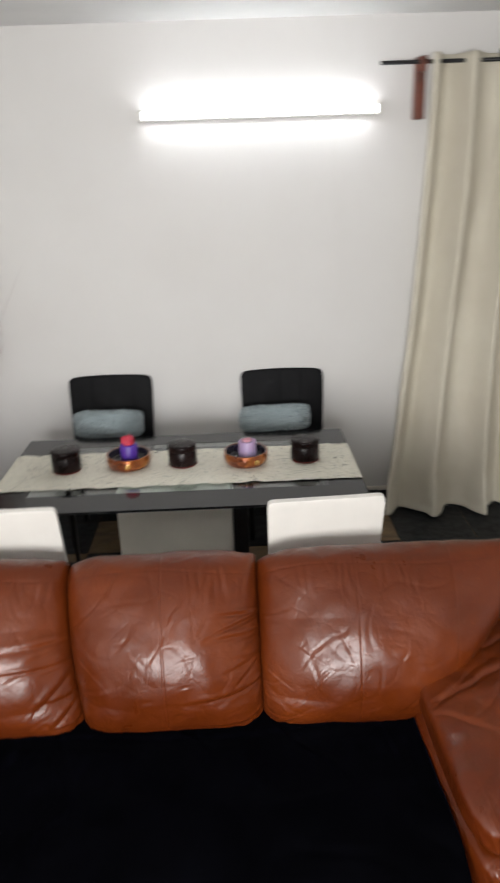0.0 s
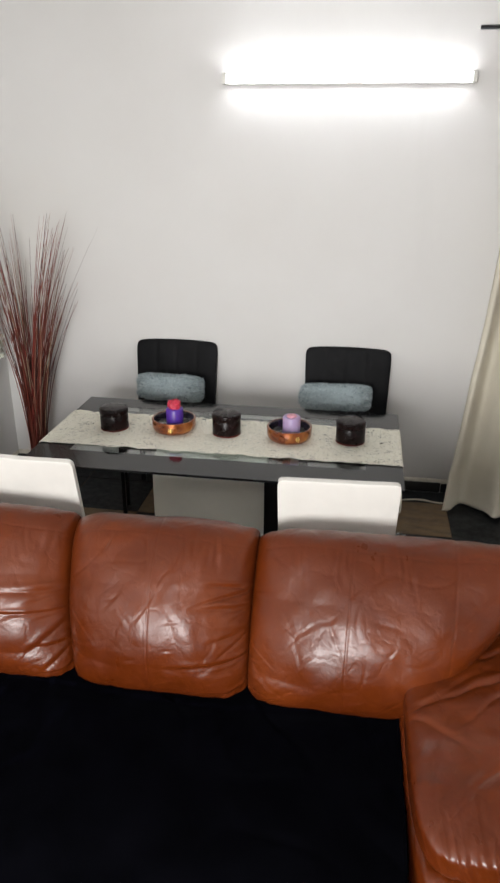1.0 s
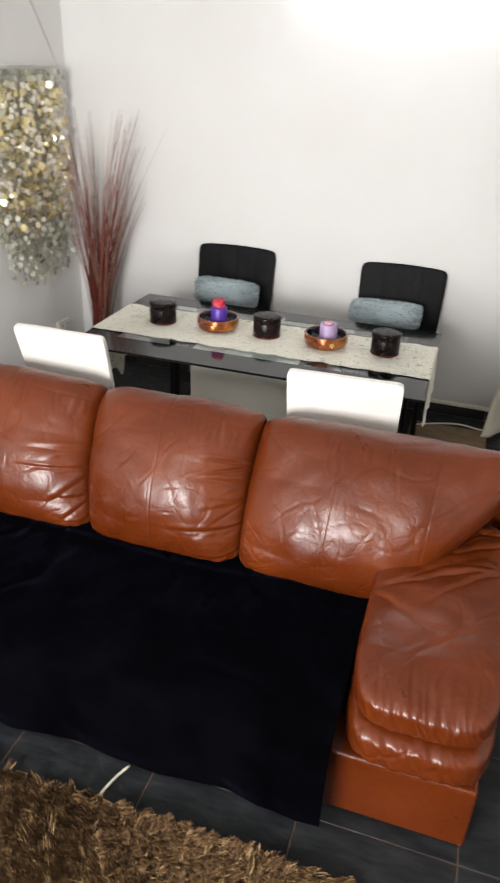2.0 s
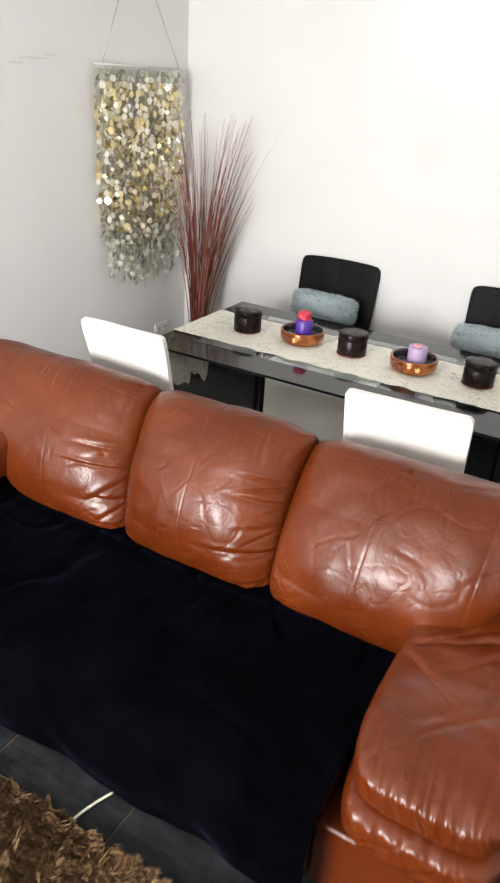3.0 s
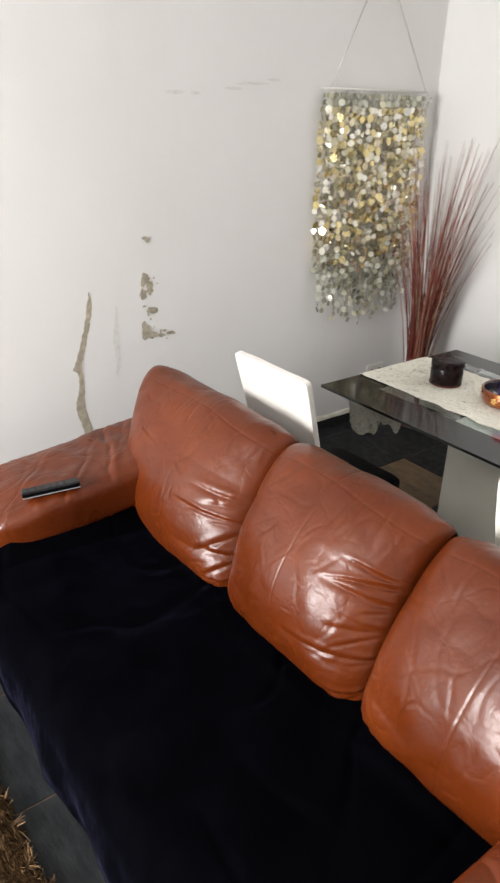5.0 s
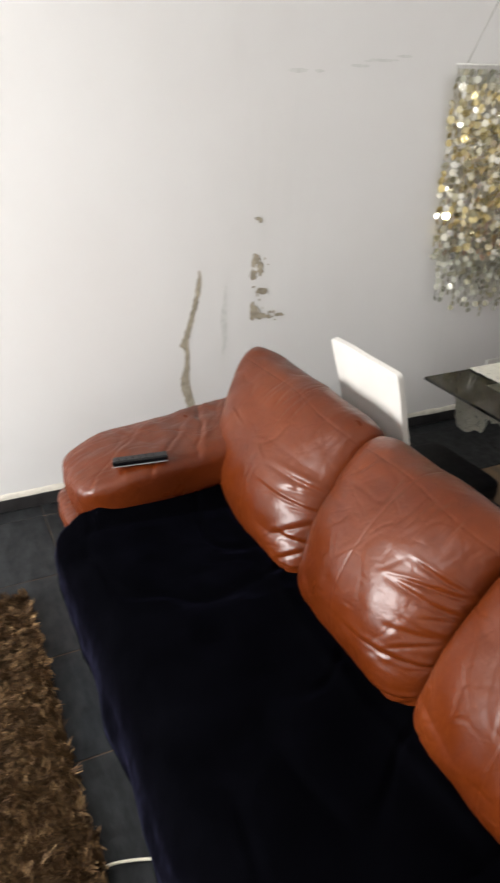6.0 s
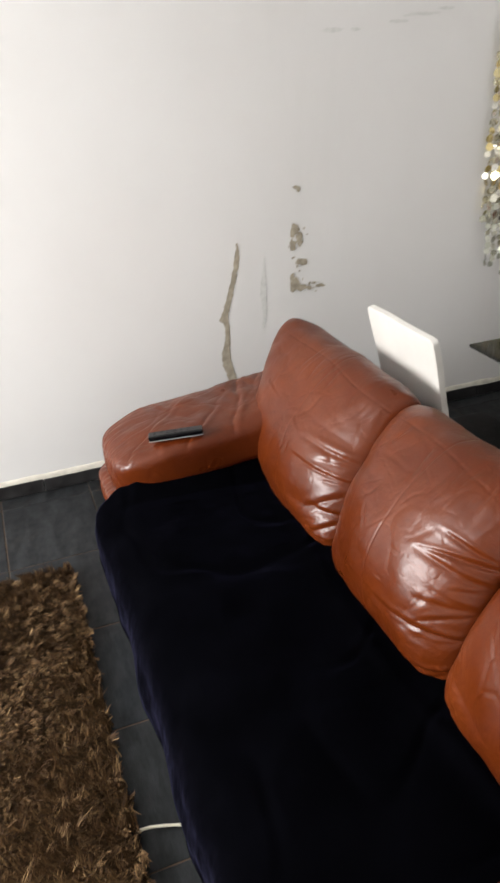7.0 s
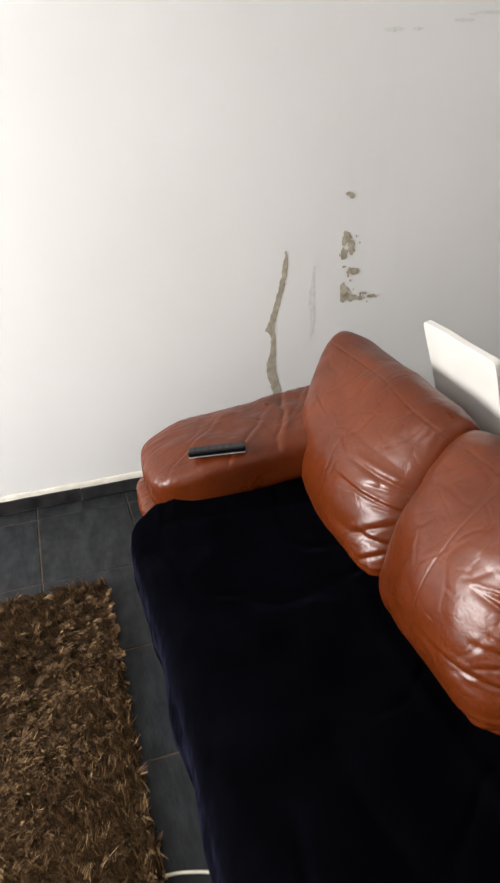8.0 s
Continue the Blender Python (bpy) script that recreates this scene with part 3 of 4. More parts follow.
part("pedestal_end", box(-0.160, -0.09, 2.06, 2.60, 0.0, 0.735, 0.004), M_BLACKM, table)
for lx in (-1.12, 0.36):
    for ly in (2.77,):
        part("leg", box(lx - 0.011, lx + 0.011, ly - 0.011, ly + 0.011, 0.0, 0.737, 0.003), M_BLACKM, table)
        part("mount", box(lx - 0.04, lx + 0.04, ly - 0.03, ly + 0.03, 0.722, 0.737, 0.003), M_BLACKM, table)
part("rail", box(-1.10, 0.34, 2.76, 2.78, 0.70, 0.722, 0.002), M_BLACKM, table)

# lace runner that hangs over both ends
runner = thing("table_runner", (0, 0, 0), "cream lace runner across the glass table", "table runner")
nu, nv = 260, 60
L = TX1 - TX0
HANG_L, HANG_R = 0.34, 0.26
vs = []
for j in range(nv):
    w = j / (nv - 1)
    for i in range(nu):
        s = -HANG_L + (L + HANG_L + HANG_R) * i / (nu - 1)
        edge = 0.016 * noise.noise(Vector((s * 12, 1 if w > 0.5 else 7, 0))) + 0.007 * noise.noise(Vector((s * 45, 2 if w > 0.5 else 9, 0)))
        y = 2.205 + 0.475 * w + edge * (2 * w - 1)
        z = TZ + 0.005 + 0.0015 * noise.noise(Vector((s * 30, w * 12, 0)))
        if s < 0:
            drop = -s * (1 + 0.22 * noise.noise(Vector((w * 7, 3, 0))) * (-s / HANG_L)) - 0.03 * (-s / HANG_L) * math.cos(w * 14)
            x, z = TX0 - 0.006 - 0.05 * math.sin(math.pi * min(1.0, -s / HANG_L)) - 0.012 * math.sin(w * 16) * (-s) / HANG_L, TZ + 0.004 - max(0, drop)
        elif s > L:
            x, z = TX1 + 0.004 + 0.012 * math.sin(w * 14) * (s - L) / HANG_R, TZ + 0.004 - (s - L)
        else:
            x = TX0 + s
        vs.append((x, y, z))
cut_l = int(HANG_L / (L + HANG_L + HANG_R) * (nu - 1)) + 1
cut_r = int((L + HANG_L) / (L + HANG_L + HANG_R) * (nu - 1)) + 1
for nm, a, b in (("hanging_end", 0, cut_l), ("top_cloth", cut_l, cut_r), ("hanging_end", cut_r, nu - 1)):
    sub = [vs[j * nu + i] for j in range(nv) for i in range(a, b + 1)]
    mesh_part(nm, sub, grid_faces(b - a + 1, nv), M_LACE, runner)


def pot(at, name="lidded_pot"):
    ob = thing(name, at, "round dark brown lacquer pot with a lid on the runner", "pot", "pots on the table")
    v, f = lathe([(0.0, 0.0), (0.068, 0.0), (0.073, 0.004), (0.0745, 0.012), (0.0745, 0.084), (0.072, 0.087), (0.0, 0.087)])
    mesh_part("body", v, f, M_POT, ob)
    v, f = lathe([(0.074, 0.001), (0.0762, 0.003), (0.0762, 0.007), (0.0744, 0.009)])
    mesh_part("foot_ring", v, f, M_POTRIM, ob, "red-brown foot ring")
    v, f = lathe([(0.0, 0.085), (0.0755, 0.085), (0.0763, 0.087), (0.0765, 0.110), (0.0745, 0.1145), (0.055, 0.117), (0.0, 0.1185)])
    mesh_part("lid", v, f, M_POT, ob)
    return ob


first = pot((-1.03, 2.455, TZ + 0.006))
copy_thing(first, pose(-0.42, 2.475, TZ + 0.006))
copy_thing(first, pose(0.23, 2.475, TZ + 0.006))


def bowl(at):
    ob = thing("candle_bowl", at, "shallow copper-coloured bowl with painted gold flowers", "bowl", "candle bowls on the table")
    v, f = lathe([(0.0, 0.0), (0.085, 0.0), (0.108, 0.010), (0.117, 0.030), (0.117, 0.055), (0.113, 0.070)], 56)
    outer = mesh_part("outer", v, f, M_COPPER, ob)
    v, f = lathe([(0.113, 0.070), (0.109, 0.072), (0.105, 0.068), (0.107, 0.045), (0.10, 0.020), (0.07, 0.010), (0.0, 0.010)], 56)
    mesh_part("lining", v, f, M_INNER, ob, "dark glossy lining")
    v, f = lathe([(0.1165, 0.066), (0.1175, 0.070), (0.113, 0.0745), (0.107, 0.072)], 56)
    mesh_part("rim", v, f, M_COPPER, outer)
    return ob


def blossom(parent, angle):
    """Small raised gold dots in the shape of a flower on the bowl's side."""
    for k in range(6):
        a = 2 * math.pi * k / 5
        dz, da = (0.0, 0.0) if k == 5 else (0.010 * math.sin(a), 0.010 * math.cos(a) / 0.117)
        v, f = lathe([(0.0, 0.0014), (0.003, 0.0010), (0.0042, 0.0)], 10)
        d = mesh_part("gold_dot", v, f, M_GOLD, parent.children[0])
        t = angle + da
        d.matrix_local = Matrix.Translation((0.1172 * math.cos(t), 0.1172 * math.sin(t), 0.040 + dz)) @ Euler((0, radians(90), t)).to_matrix().to_4x4()


b1 = bowl((-0.705, 2.475, TZ + 0.006))
b2 = bowl((-0.085, 2.455, TZ + 0.006))
blossom(b1, radians(-85))
blossom(b2, radians(-62))

candle_p = thing("candle", (-0.700, 2.475, TZ + 0.016), "purple pillar candle with a red rose top in a bowl", "candle")
v, f = lathe([(0.0, 0.0), (0.043, 0.0), (0.045, 0.004), (0.045, 0.110), (0.041, 0.115), (0.0, 0.115)])
mesh_part("wax", v, f, M_PURPLE, candle_p)
v, f = soft_box(14, 2.6)
v = crumple(v * np.array((0.034, 0.034, 0.026)) + np.array((0, 0, 0.135)), 0.007, 55, 3)
mesh_part("rose_top", v, f, M_ROSE, candle_p, "red rose-shaped top")
candle_l = thing("candle", (-0.075, 2.460, TZ + 0.016), "lilac pillar candle with a pink petal top in a bowl", "candle")
v, f = lathe([(0.0, 0.0), (0.044, 0.0), (0.046, 0.004), (0.046, 0.108), (0.042, 0.114), (0.034, 0.112), (0.0, 0.108)])
mesh_part("wax", v, f, M_LILAC, candle_l)
v, f = soft_box(12, 2.4)
v = crumple(v * np.array((0.024, 0.022, 0.010)) + np.array((0.0, 0.0, 0.115)), 0.005, 70, 8)
mesh_part("petal_top", v, f, M_PINK, candle_l, "pink petal top")


# ---- chairs ----
def pad(name, material, parent, size, at, tilt=0.0, power=7, puff=0.004, seed=0.0, label="", channels=0, taper=0.0, crown=0.0):
    """An upholstered slab with rounded edges; channels: stitched lines down its face."""
    v, f = soft_box(40, power)
    v = v * np.array(size) / 2
    out = []
    for p in v:
        x, y, z = p
        h = z / size[2] + 0.5
        x *= 1 - taper * (1 - h)
        if crown:
            z += crown * (1 - (2 * x / size[0]) ** 2) * max(0, h - 0.5) * 2
        if channels:
            for c in range(1, channels):
                cx = size[0] * (c / channels - 0.5)
                y -= math.copysign(0.0018 * math.exp(-((x - cx) / 0.006) ** 2), y)
        y += puff * noise.noise(Vector((x * 7, z * 7, seed)))
        out.append((x, y, z))
    ob = mesh_part(name, out, f, material, parent, label)
    ob.matrix_local = Matrix.Translation(at) @ Euler((tilt, 0, 0)).to_matrix().to_4x4()
    return ob


def chair(name, at, turn, leather_mat, seat_mat, label, group, width, height, lean):
    ob = thing(name, at, label, "chair", group)
    ob.rotation_euler = (0, 0, turn)
    bh = height - 0.44
    pad("backrest", leather_mat, ob, (width, 0.026 if leather_mat == M_WHITEL else 0.055, bh), (0, -0.21 - math.sin(lean) * bh / 2, 0.44 + bh / 2), lean, 26 if leather_mat == M_WHITEL else 15, seed=at[0], channels=4 if leather_mat == M_BLACKL else 0,
        taper=0.05, crown=0.012 if leather_mat == M_BLACKL else 0.0)
    pad("seat", seat_mat, ob, (width, 0.44, 0.08), (0, 0.02, 0.43), 0, 8, seed=at[0] + 3)
    for lx in (-1, 1):
        for ly in (-0.17, 0.20):
            part("leg", box(lx * (width / 2 - 0.035) - 0.016, lx * (width / 2 - 0.035) + 0.016, ly - 0.016, ly + 0.016, 0, 0.40, 0.004), M_BLACKM, ob)
    return ob


BLACK_GROUP, WHITE_GROUP = "black chairs at the table", "white chairs at the table"
chair("dining_chair", (-0.943, 3.185, 0), math.pi, M_BLACKL, M_BLACKL, "black padded dining chair against the white wall", BLACK_GROUP, 0.545, 0.975, radians(11))
chair("dining_chair", (0.180, 3.185, 0), math.pi, M_BLACKL, M_BLACKL, "black padded dining chair against the white wall", BLACK_GROUP, 0.545, 0.975, radians(11))
chair("dining_chair", (-1.036, 1.765, 0), radians(0.5), M_WHITEL, M_BLACKL, "white leather dining chair tucked behind the sofa", WHITE_GROUP, 0.435, 1.053, radians(15))
chair("dining_chair", (0.188, 1.740, 0), radians(3), M_WHITEL, M_BLACKL, "white leather dining chair tucked behind the sofa", WHITE_GROUP, 0.455, 1.036, radians(11))


def fur_cushion(at, size, turn, seed, label, tilt=0.0):
    ob = thing("fur_cushion", at, label, "cushion", "fluffy cushions on the chairs")
    ob.rotation_euler = (tilt, turn, 0)
    v, f = soft_box(22, 6.0)
    core = crumple(v * np.array(size) / 2, 0.006, 14, seed)
    mesh_part("filling", core * 0.97, f, M_FUR, ob)
    rr = random.Random(int(seed * 10))
    vs, fs = [], []
    for q in range(9000):
        a = core[rr.randrange(len(core))] + np.array([rr.uniform(-0.01, 0.01) for _ in range(3)])
        d = a / (np.linalg.norm(a * np.array((0.35, 1, 1))) + 1e-6)
        d = d + np.array([rr.uniform(-0.7, 0.7) for _ in range(3)]) + np.array((0, 0, -0.35))
        d = d / np.linalg.norm(d) * rr.uniform(0.007, 0.016)
        s = np.cross(d, [rr.uniform(-1, 1) for _ in range(3)])
        s = s / (np.linalg.norm(s) + 1e-9) * 0.0026
        base = len(vs)
        vs += [a * 0.96 - s, a * 0.96 + s, a + d]
        fs.append((base, base + 1, base + 2))
    tagged(mesh_part("fur", vs, fs, M_FUR, ob, smooth=False), kind="stuff")
    return ob


fur_cushion((-0.945, 3.285, 0.718), (0.415, 0.10, 0.15), radians(1.0), 1.3, "long grey-blue fluffy cushion on a black chair", radians(-10))
fur_cushion((0.118, 3.285, 0.715), (0.425, 0.10, 0.145), radians(-1.0), 4.1, "long grey-blue fluffy cushion on a black chair", radians(-10))
fur_cushion((0.30, 1.66, 0.56), (0.40, 0.16, 0.20), 0.0, 6.7, "long grey-blue fluffy cushion on a white chair", radians(8))

# ---- sofa ----
MID = -0.40
sofa = thing("sofa", (0, 0, 0), "three-seat brown leather sofa with plump cushions", "sofa")
part("base", box(-1.24, 0.43, 0.34, 1.36, 0.03, 0.28, 0.02), M_LEATHER, sofa)
part("back_frame", box(-1.50, 0.70, 1.28, 1.385, 0.03, 0.72, 0.03), M_LEATHER, sofa)
for k in range(3):
    x0 = -1.255 + 0.568 * k
    pad("seat_cushion", M_LEATHER, sofa, (0.555, 0.72, 0.12), (x0 + 0.284, 0.67, 0.285), 0.0, 7, seed=k * 2.0)

FRONT = [(1.10, 0.32), (0.985, 0.345), (0.925, 0.42), (0.918, 0.55), (0.975, 0.69), (1.075, 0.81), (1.185, 0.885), (1.29, 0.895), (1.355, 0.84), (1.375, 0.72), (1.375, 0.5), (1.36, 0.36)]
CREASE = [(1.12, 0.34), (1.04, 0.36), (1.03, 0.42), (1.07, 0.54), (1.13, 0.65), (1.21, 0.74), (1.28, 0.805), (1.325, 0.82), (1.345, 0.78), (1.355, 0.70), (1.355, 0.5), (1.35, 0.37)]


def back_cushion(left, right, seams, seed, tip=(0.0, 0.0), folds=7):
    """left, right: the edges' x at the bottom and at the top; seams: stitched lines across its width."""
    nu, nv = 240, 300
    out_line, in_line = spline(FRONT, nv), spline(CREASE, nv)
    rr = random.Random(seed)
    u = np.linspace(-1, 1, nu)
    s = np.linspace(0, 1, nv)
    U, Sv = np.meshgrid(u, s)
    bulge = np.maximum(np.clip((Sv - 0.40) / 0.22, 0, 1), np.clip((0.20 - Sv) / 0.10, 0, 1))
    power = 2.3 + 3.7 * bulge
    for side, lift in ((-1, tip[0]), (1, tip[1])):
        if lift:
            power = np.where(U * side > 0, np.maximum(power, 4.0), power)
    wgt = (1 - np.abs(U) ** power) ** 0.58
    zr = np.clip((out_line[:, 1] - 0.37) / 0.5, 0, 1)
    rise = np.where(s < 0.62, zr, 1.0)
    xl = left[0] + (left[1] - left[0]) * rise
    xr = right[0] + (right[1] - right[0]) * rise
    X = xl[:, None] + (xr - xl)[:, None] * (U + 1) / 2
    Y = out_line[:, 0][:, None] * wgt + in_line[:, 0][:, None] * (1 - wgt)
    Z = out_line[:, 1][:, None] * wgt + in_line[:, 1][:, None] * (1 - wgt)
    # drawn-up outer corners
    for side, lift in ((-1, tip[0]), (1, tip[1])):
        if lift:
            c = np.exp(-((U - side) / 0.28) ** 2) * np.exp(-((Sv - 0.60) / 0.16) ** 2)
            Z += lift * c
            Y -= 1.3 * lift * c
    Z += 0.028 * np.exp(-((U - 1) / 0.10) ** 2) * np.exp(-((Sv - 0.64) / 0.08) ** 2)
    # push along the profile's normal
    ny = np.gradient(out_line[:, 1])
    nz = -np.gradient(out_line[:, 0])
    ln = np.hypot(ny, nz)
    ny, nz = -ny / ln, -nz / ln
    D = np.zeros_like(X)
    A = X                       # metres across
    B = Sv * 1.5                # metres along, about
    def fold(a0, b0, a1, b1, depth, width, root=False):
        da, db = a1 - a0, b1 - b0
        l2 = da * da + db * db
        t = np.clip(((A - a0) * da + (B - b0) * db) / l2, 0, 1)
        wob = 0.004 * np.sin(t * 5 + a0 * 50)
        dist = np.hypot(A - a0 - t * da + wob, B - b0 - t * db - wob)
        sgn = ((A - a0) * db - (B - b0) * da) / math.sqrt(l2)
        fade = (1 - t ** 2) if root else np.sin(np.pi * t)
        g = -np.exp(-(dist / width) ** 1.25) + 0.45 * np.exp(-((sgn - 2.2 * width) / (1.8 * width)) ** 2) * np.exp(-(dist / (3.5 * width)) ** 4)
        return depth * g * fade
    x0, x1 = left[0], right[0]
    w_ = x1 - x0
    # folds that run down from the east edge, a few short ones on the west, and a pinched lower corner
    for pinch in np.linspace(0.22, 0.66, folds):
        b0 = pinch + rr.uniform(-0.025, 0.025)
        for m in range(3):
            ll = rr.choice((0.08, 0.14, 0.20, 0.30)) * rr.uniform(0.8, 1.15)
            ang = 0.05 + 0.42 * m + rr.uniform(-0.12, 0.12)
            D += fold(x1 + 0.012, b0, x1 - ll * math.cos(ang), b0 - ll * math.sin(ang) * 0.8, rr.uniform(0.006, 0.015), rr.uniform(0.005, 0.011), True)
    for k in range(7):
        b0 = rr.uniform(0.15, 0.62)
        ll = rr.uniform(0.06, 0.18)
        ang = rr.uniform(-0.9, 0.9)
        D += fold(x0 - 0.01, b0, x0 + ll * math.cos(ang), b0 + ll * math.sin(ang), rr.uniform(0.003, 0.006), rr.uniform(0.004, 0.007), True)
    for cx, sg in ((x0, 1), (x1, -1)):
        for k in range(5):
            ang = 0.15 + 0.30 * k + rr.uniform(-0.08, 0.08)
            ll = rr.uniform(0.08, 0.19)
            D += fold(cx, 0.12, cx + sg * ll * math.cos(ang), 0.12 + ll * math.sin(ang), 0.007, 0.006, True)
    for k in range(18):
        a0, b0 = rr.uniform(x0 + 0.12 * w_, x1 - 0.2 * w_), rr.uniform(0.20, 0.60)
        ang = rr.uniform(0.2, 1.3) * rr.choice((-1, 1, 1))
        ll = rr.uniform(0.05, 0.15)
        D += fold(a0, b0, a0 + ll * math.cos(ang), b0 + ll * math.sin(ang), rr.uniform(0.0012, 0.0028), rr.uniform(0.004, 0.008))
    for k in range(13):
        a0 = x0 + w_ * (0.05 + 0.93 * rr.random() ** 0.6)
        D += fold(a0, 0.68 + rr.uniform(-0.03, 0.03), a0 + rr.uniform(-0.03, 0.03), 0.80 + rr.uniform(0, 0.06), rr.uniform(0.002, 0.004), 0.008)
    for sx in seams:
        c = A - sx[0] - sx[1] * (B - 0.35)
        D += -0.0016 * np.exp(-(c / 0.0034) ** 2)
    c = B - (0.80 + 0.01 * np.sin(A * 9))
    D += -0.0022 * np.exp(-(c / 0.003) ** 2)
    verts = []
    for j in range(nv):
        for i in range(nu):
            p = Vector((X[j, i] * 5 + seed, Y[j, i] * 5, Z[j, i] * 5))
            h = 0.009 * noise.noise(p) + 0.004 * noise.noise(p * 2.6)
            cr = max(0.0, 1 - 8 * abs(noise.noise(p * 1.25 + Vector((3, seed, 1)))))
            d = (D[j, i] + h - 0.0012 * cr) * min(1.0, 0.60 + wgt[j, i])
            verts.append((X[j, i], Y[j, i] + d * ny[j], Z[j, i] + d * nz[j]))
    faces = [tuple(reversed(q)) for q in grid_faces(nu, nv)]
    return mesh_part("back_cushion", verts, faces, M_LEATHER, sofa)


back_cushion((-1.345, -1.655), (-0.708, -0.772), ((-1.06, -0.10),), 3, tip=(0.035, 0.0), folds=5)
back_cushion((-0.708, -0.772), (-0.070, -0.074), ((-0.405, -0.03),), 8, folds=5)
back_cushion((-0.070, -0.074), (0.52, 0.90), ((0.265, 0.02), (0.60, 0.04)), 14, tip=(0.0, 0.05), folds=0)


def arm(side):
    """side -1: west, +1: east."""
    def at(d):
        return MID + side * d
    lo, hi = sorted((at(0.835), at(1.28)))
    part("arm_base", box(lo, hi, 0.365, 1.34, 0.02, 0.258 if side < 0 else 0.270, 0.012, 3), M_LEATHER, sofa)
    v, f = soft_box(80, 5)
    # lower roll, then the plump upper pad that slopes up to the back
    roll = crumple(v * np.array((0.226, 0.505, 0.075)), 0.003, 9, 4 + side)
    rolled = []
    for x, y, z in roll:
        e = max(0.0, (-y - 0.40) / 0.1)
        y -= 0.006 * min(1.0, e) * (1 - 2 * abs(noise.noise(Vector((x * 40 + z * 24, z * 12, side * 3.3)))))
        z += 0.006 * noise.noise(Vector((x * 40, y * 5, side * 2.1))) * max(0.0, -y / 0.5)
        rolled.append((x + at(1.085), y + 0.835, z + (0.330 if side < 0 else 0.350)))
    mesh_part("arm_roll", rolled, f, M_LEATHER, sofa)
    v, f = soft_box(150, 4.6)
    p = v * np.array((0.222, 0.468, 0.102 if side < 0 else 0.066))
    rise, slant, middle = (0.105, 0.0, 0.502) if side < 0 else (0.040, 0.17, 0.496)
    out = []
    for q in p:
        x, y, z = q
        h = (y + 0.465) / 0.93
        up = max(0.0, z / 0.108)
        z += rise * max(0, h - 0.12) ** 1.2 + slant * side * x * h
        z -= 0.035 * max(0, 0.2 - h) / 0.2
        pp = Vector((x * 7, y * 8, side * 3 + z * 5))
        z += (0.008 * noise.noise(pp) + 0.004 * noise.noise(pp * 2.1)) * (0.3 + up)
        for k, (c0, sl, amp) in enumerate(((0.50, 0.75, 0.006), (0.60, 0.35, 0.009), (0.655, 0.62, 0.005), (0.70, -0.10, 0.010), (0.745, 0.30, 0.006), (0.80, 0.55, 0.010), (0.33, -0.5, 0.005), (0.86, 0.2, 0.008), (0.24, 0.9, 0.004))):
            e = h - c0 - sl * x * side * 1.2 - 0.010 * math.sin(x * 22 + k) - 0.004 * math.sin(x * 61 + 2 * k)
            w = amp * (1.0 if side < 0 else 1.4) * (0.55 + 0.45 * math.sin(x * 9 + k * 1.7))
            z -= (w * math.exp(-(abs(e) / 0.009) ** 1.2) - 0.5 * w * math.exp(-((e - 0.026) / 0.020) ** 2)) * (0.2 + 0.8 * up)
        lip = max(0.0, 1 - h / 0.22)
        y -= 0.0045 * lip * (1 - 2 * abs(noise.noise(Vector((x * 44 + z * 18, z * 14, side * 1.7)))))
        z += 0.003 * lip * noise.noise(Vector((x * 50, y * 7, side * 5.1)))
        line = abs(noise.noise(Vector((x * 6 + y * 3, y * 5 - x * 4, side * 2.0))))
        z -= 0.0016 * max(0.0, 1 - 11 * line) * up
        line = abs(noise.noise(Vector((x * 5 - y * 4, y * 6 + x * 5, 8 + side))))
        z -= 0.0014 * max(0.0, 1 - 12 * line) * up
        out.append((x + at(1.085), y + 0.830, z + middle))
    mesh_part("arm_pad", out, f, M_LEATHER, sofa)


arm(-1)
arm(1)

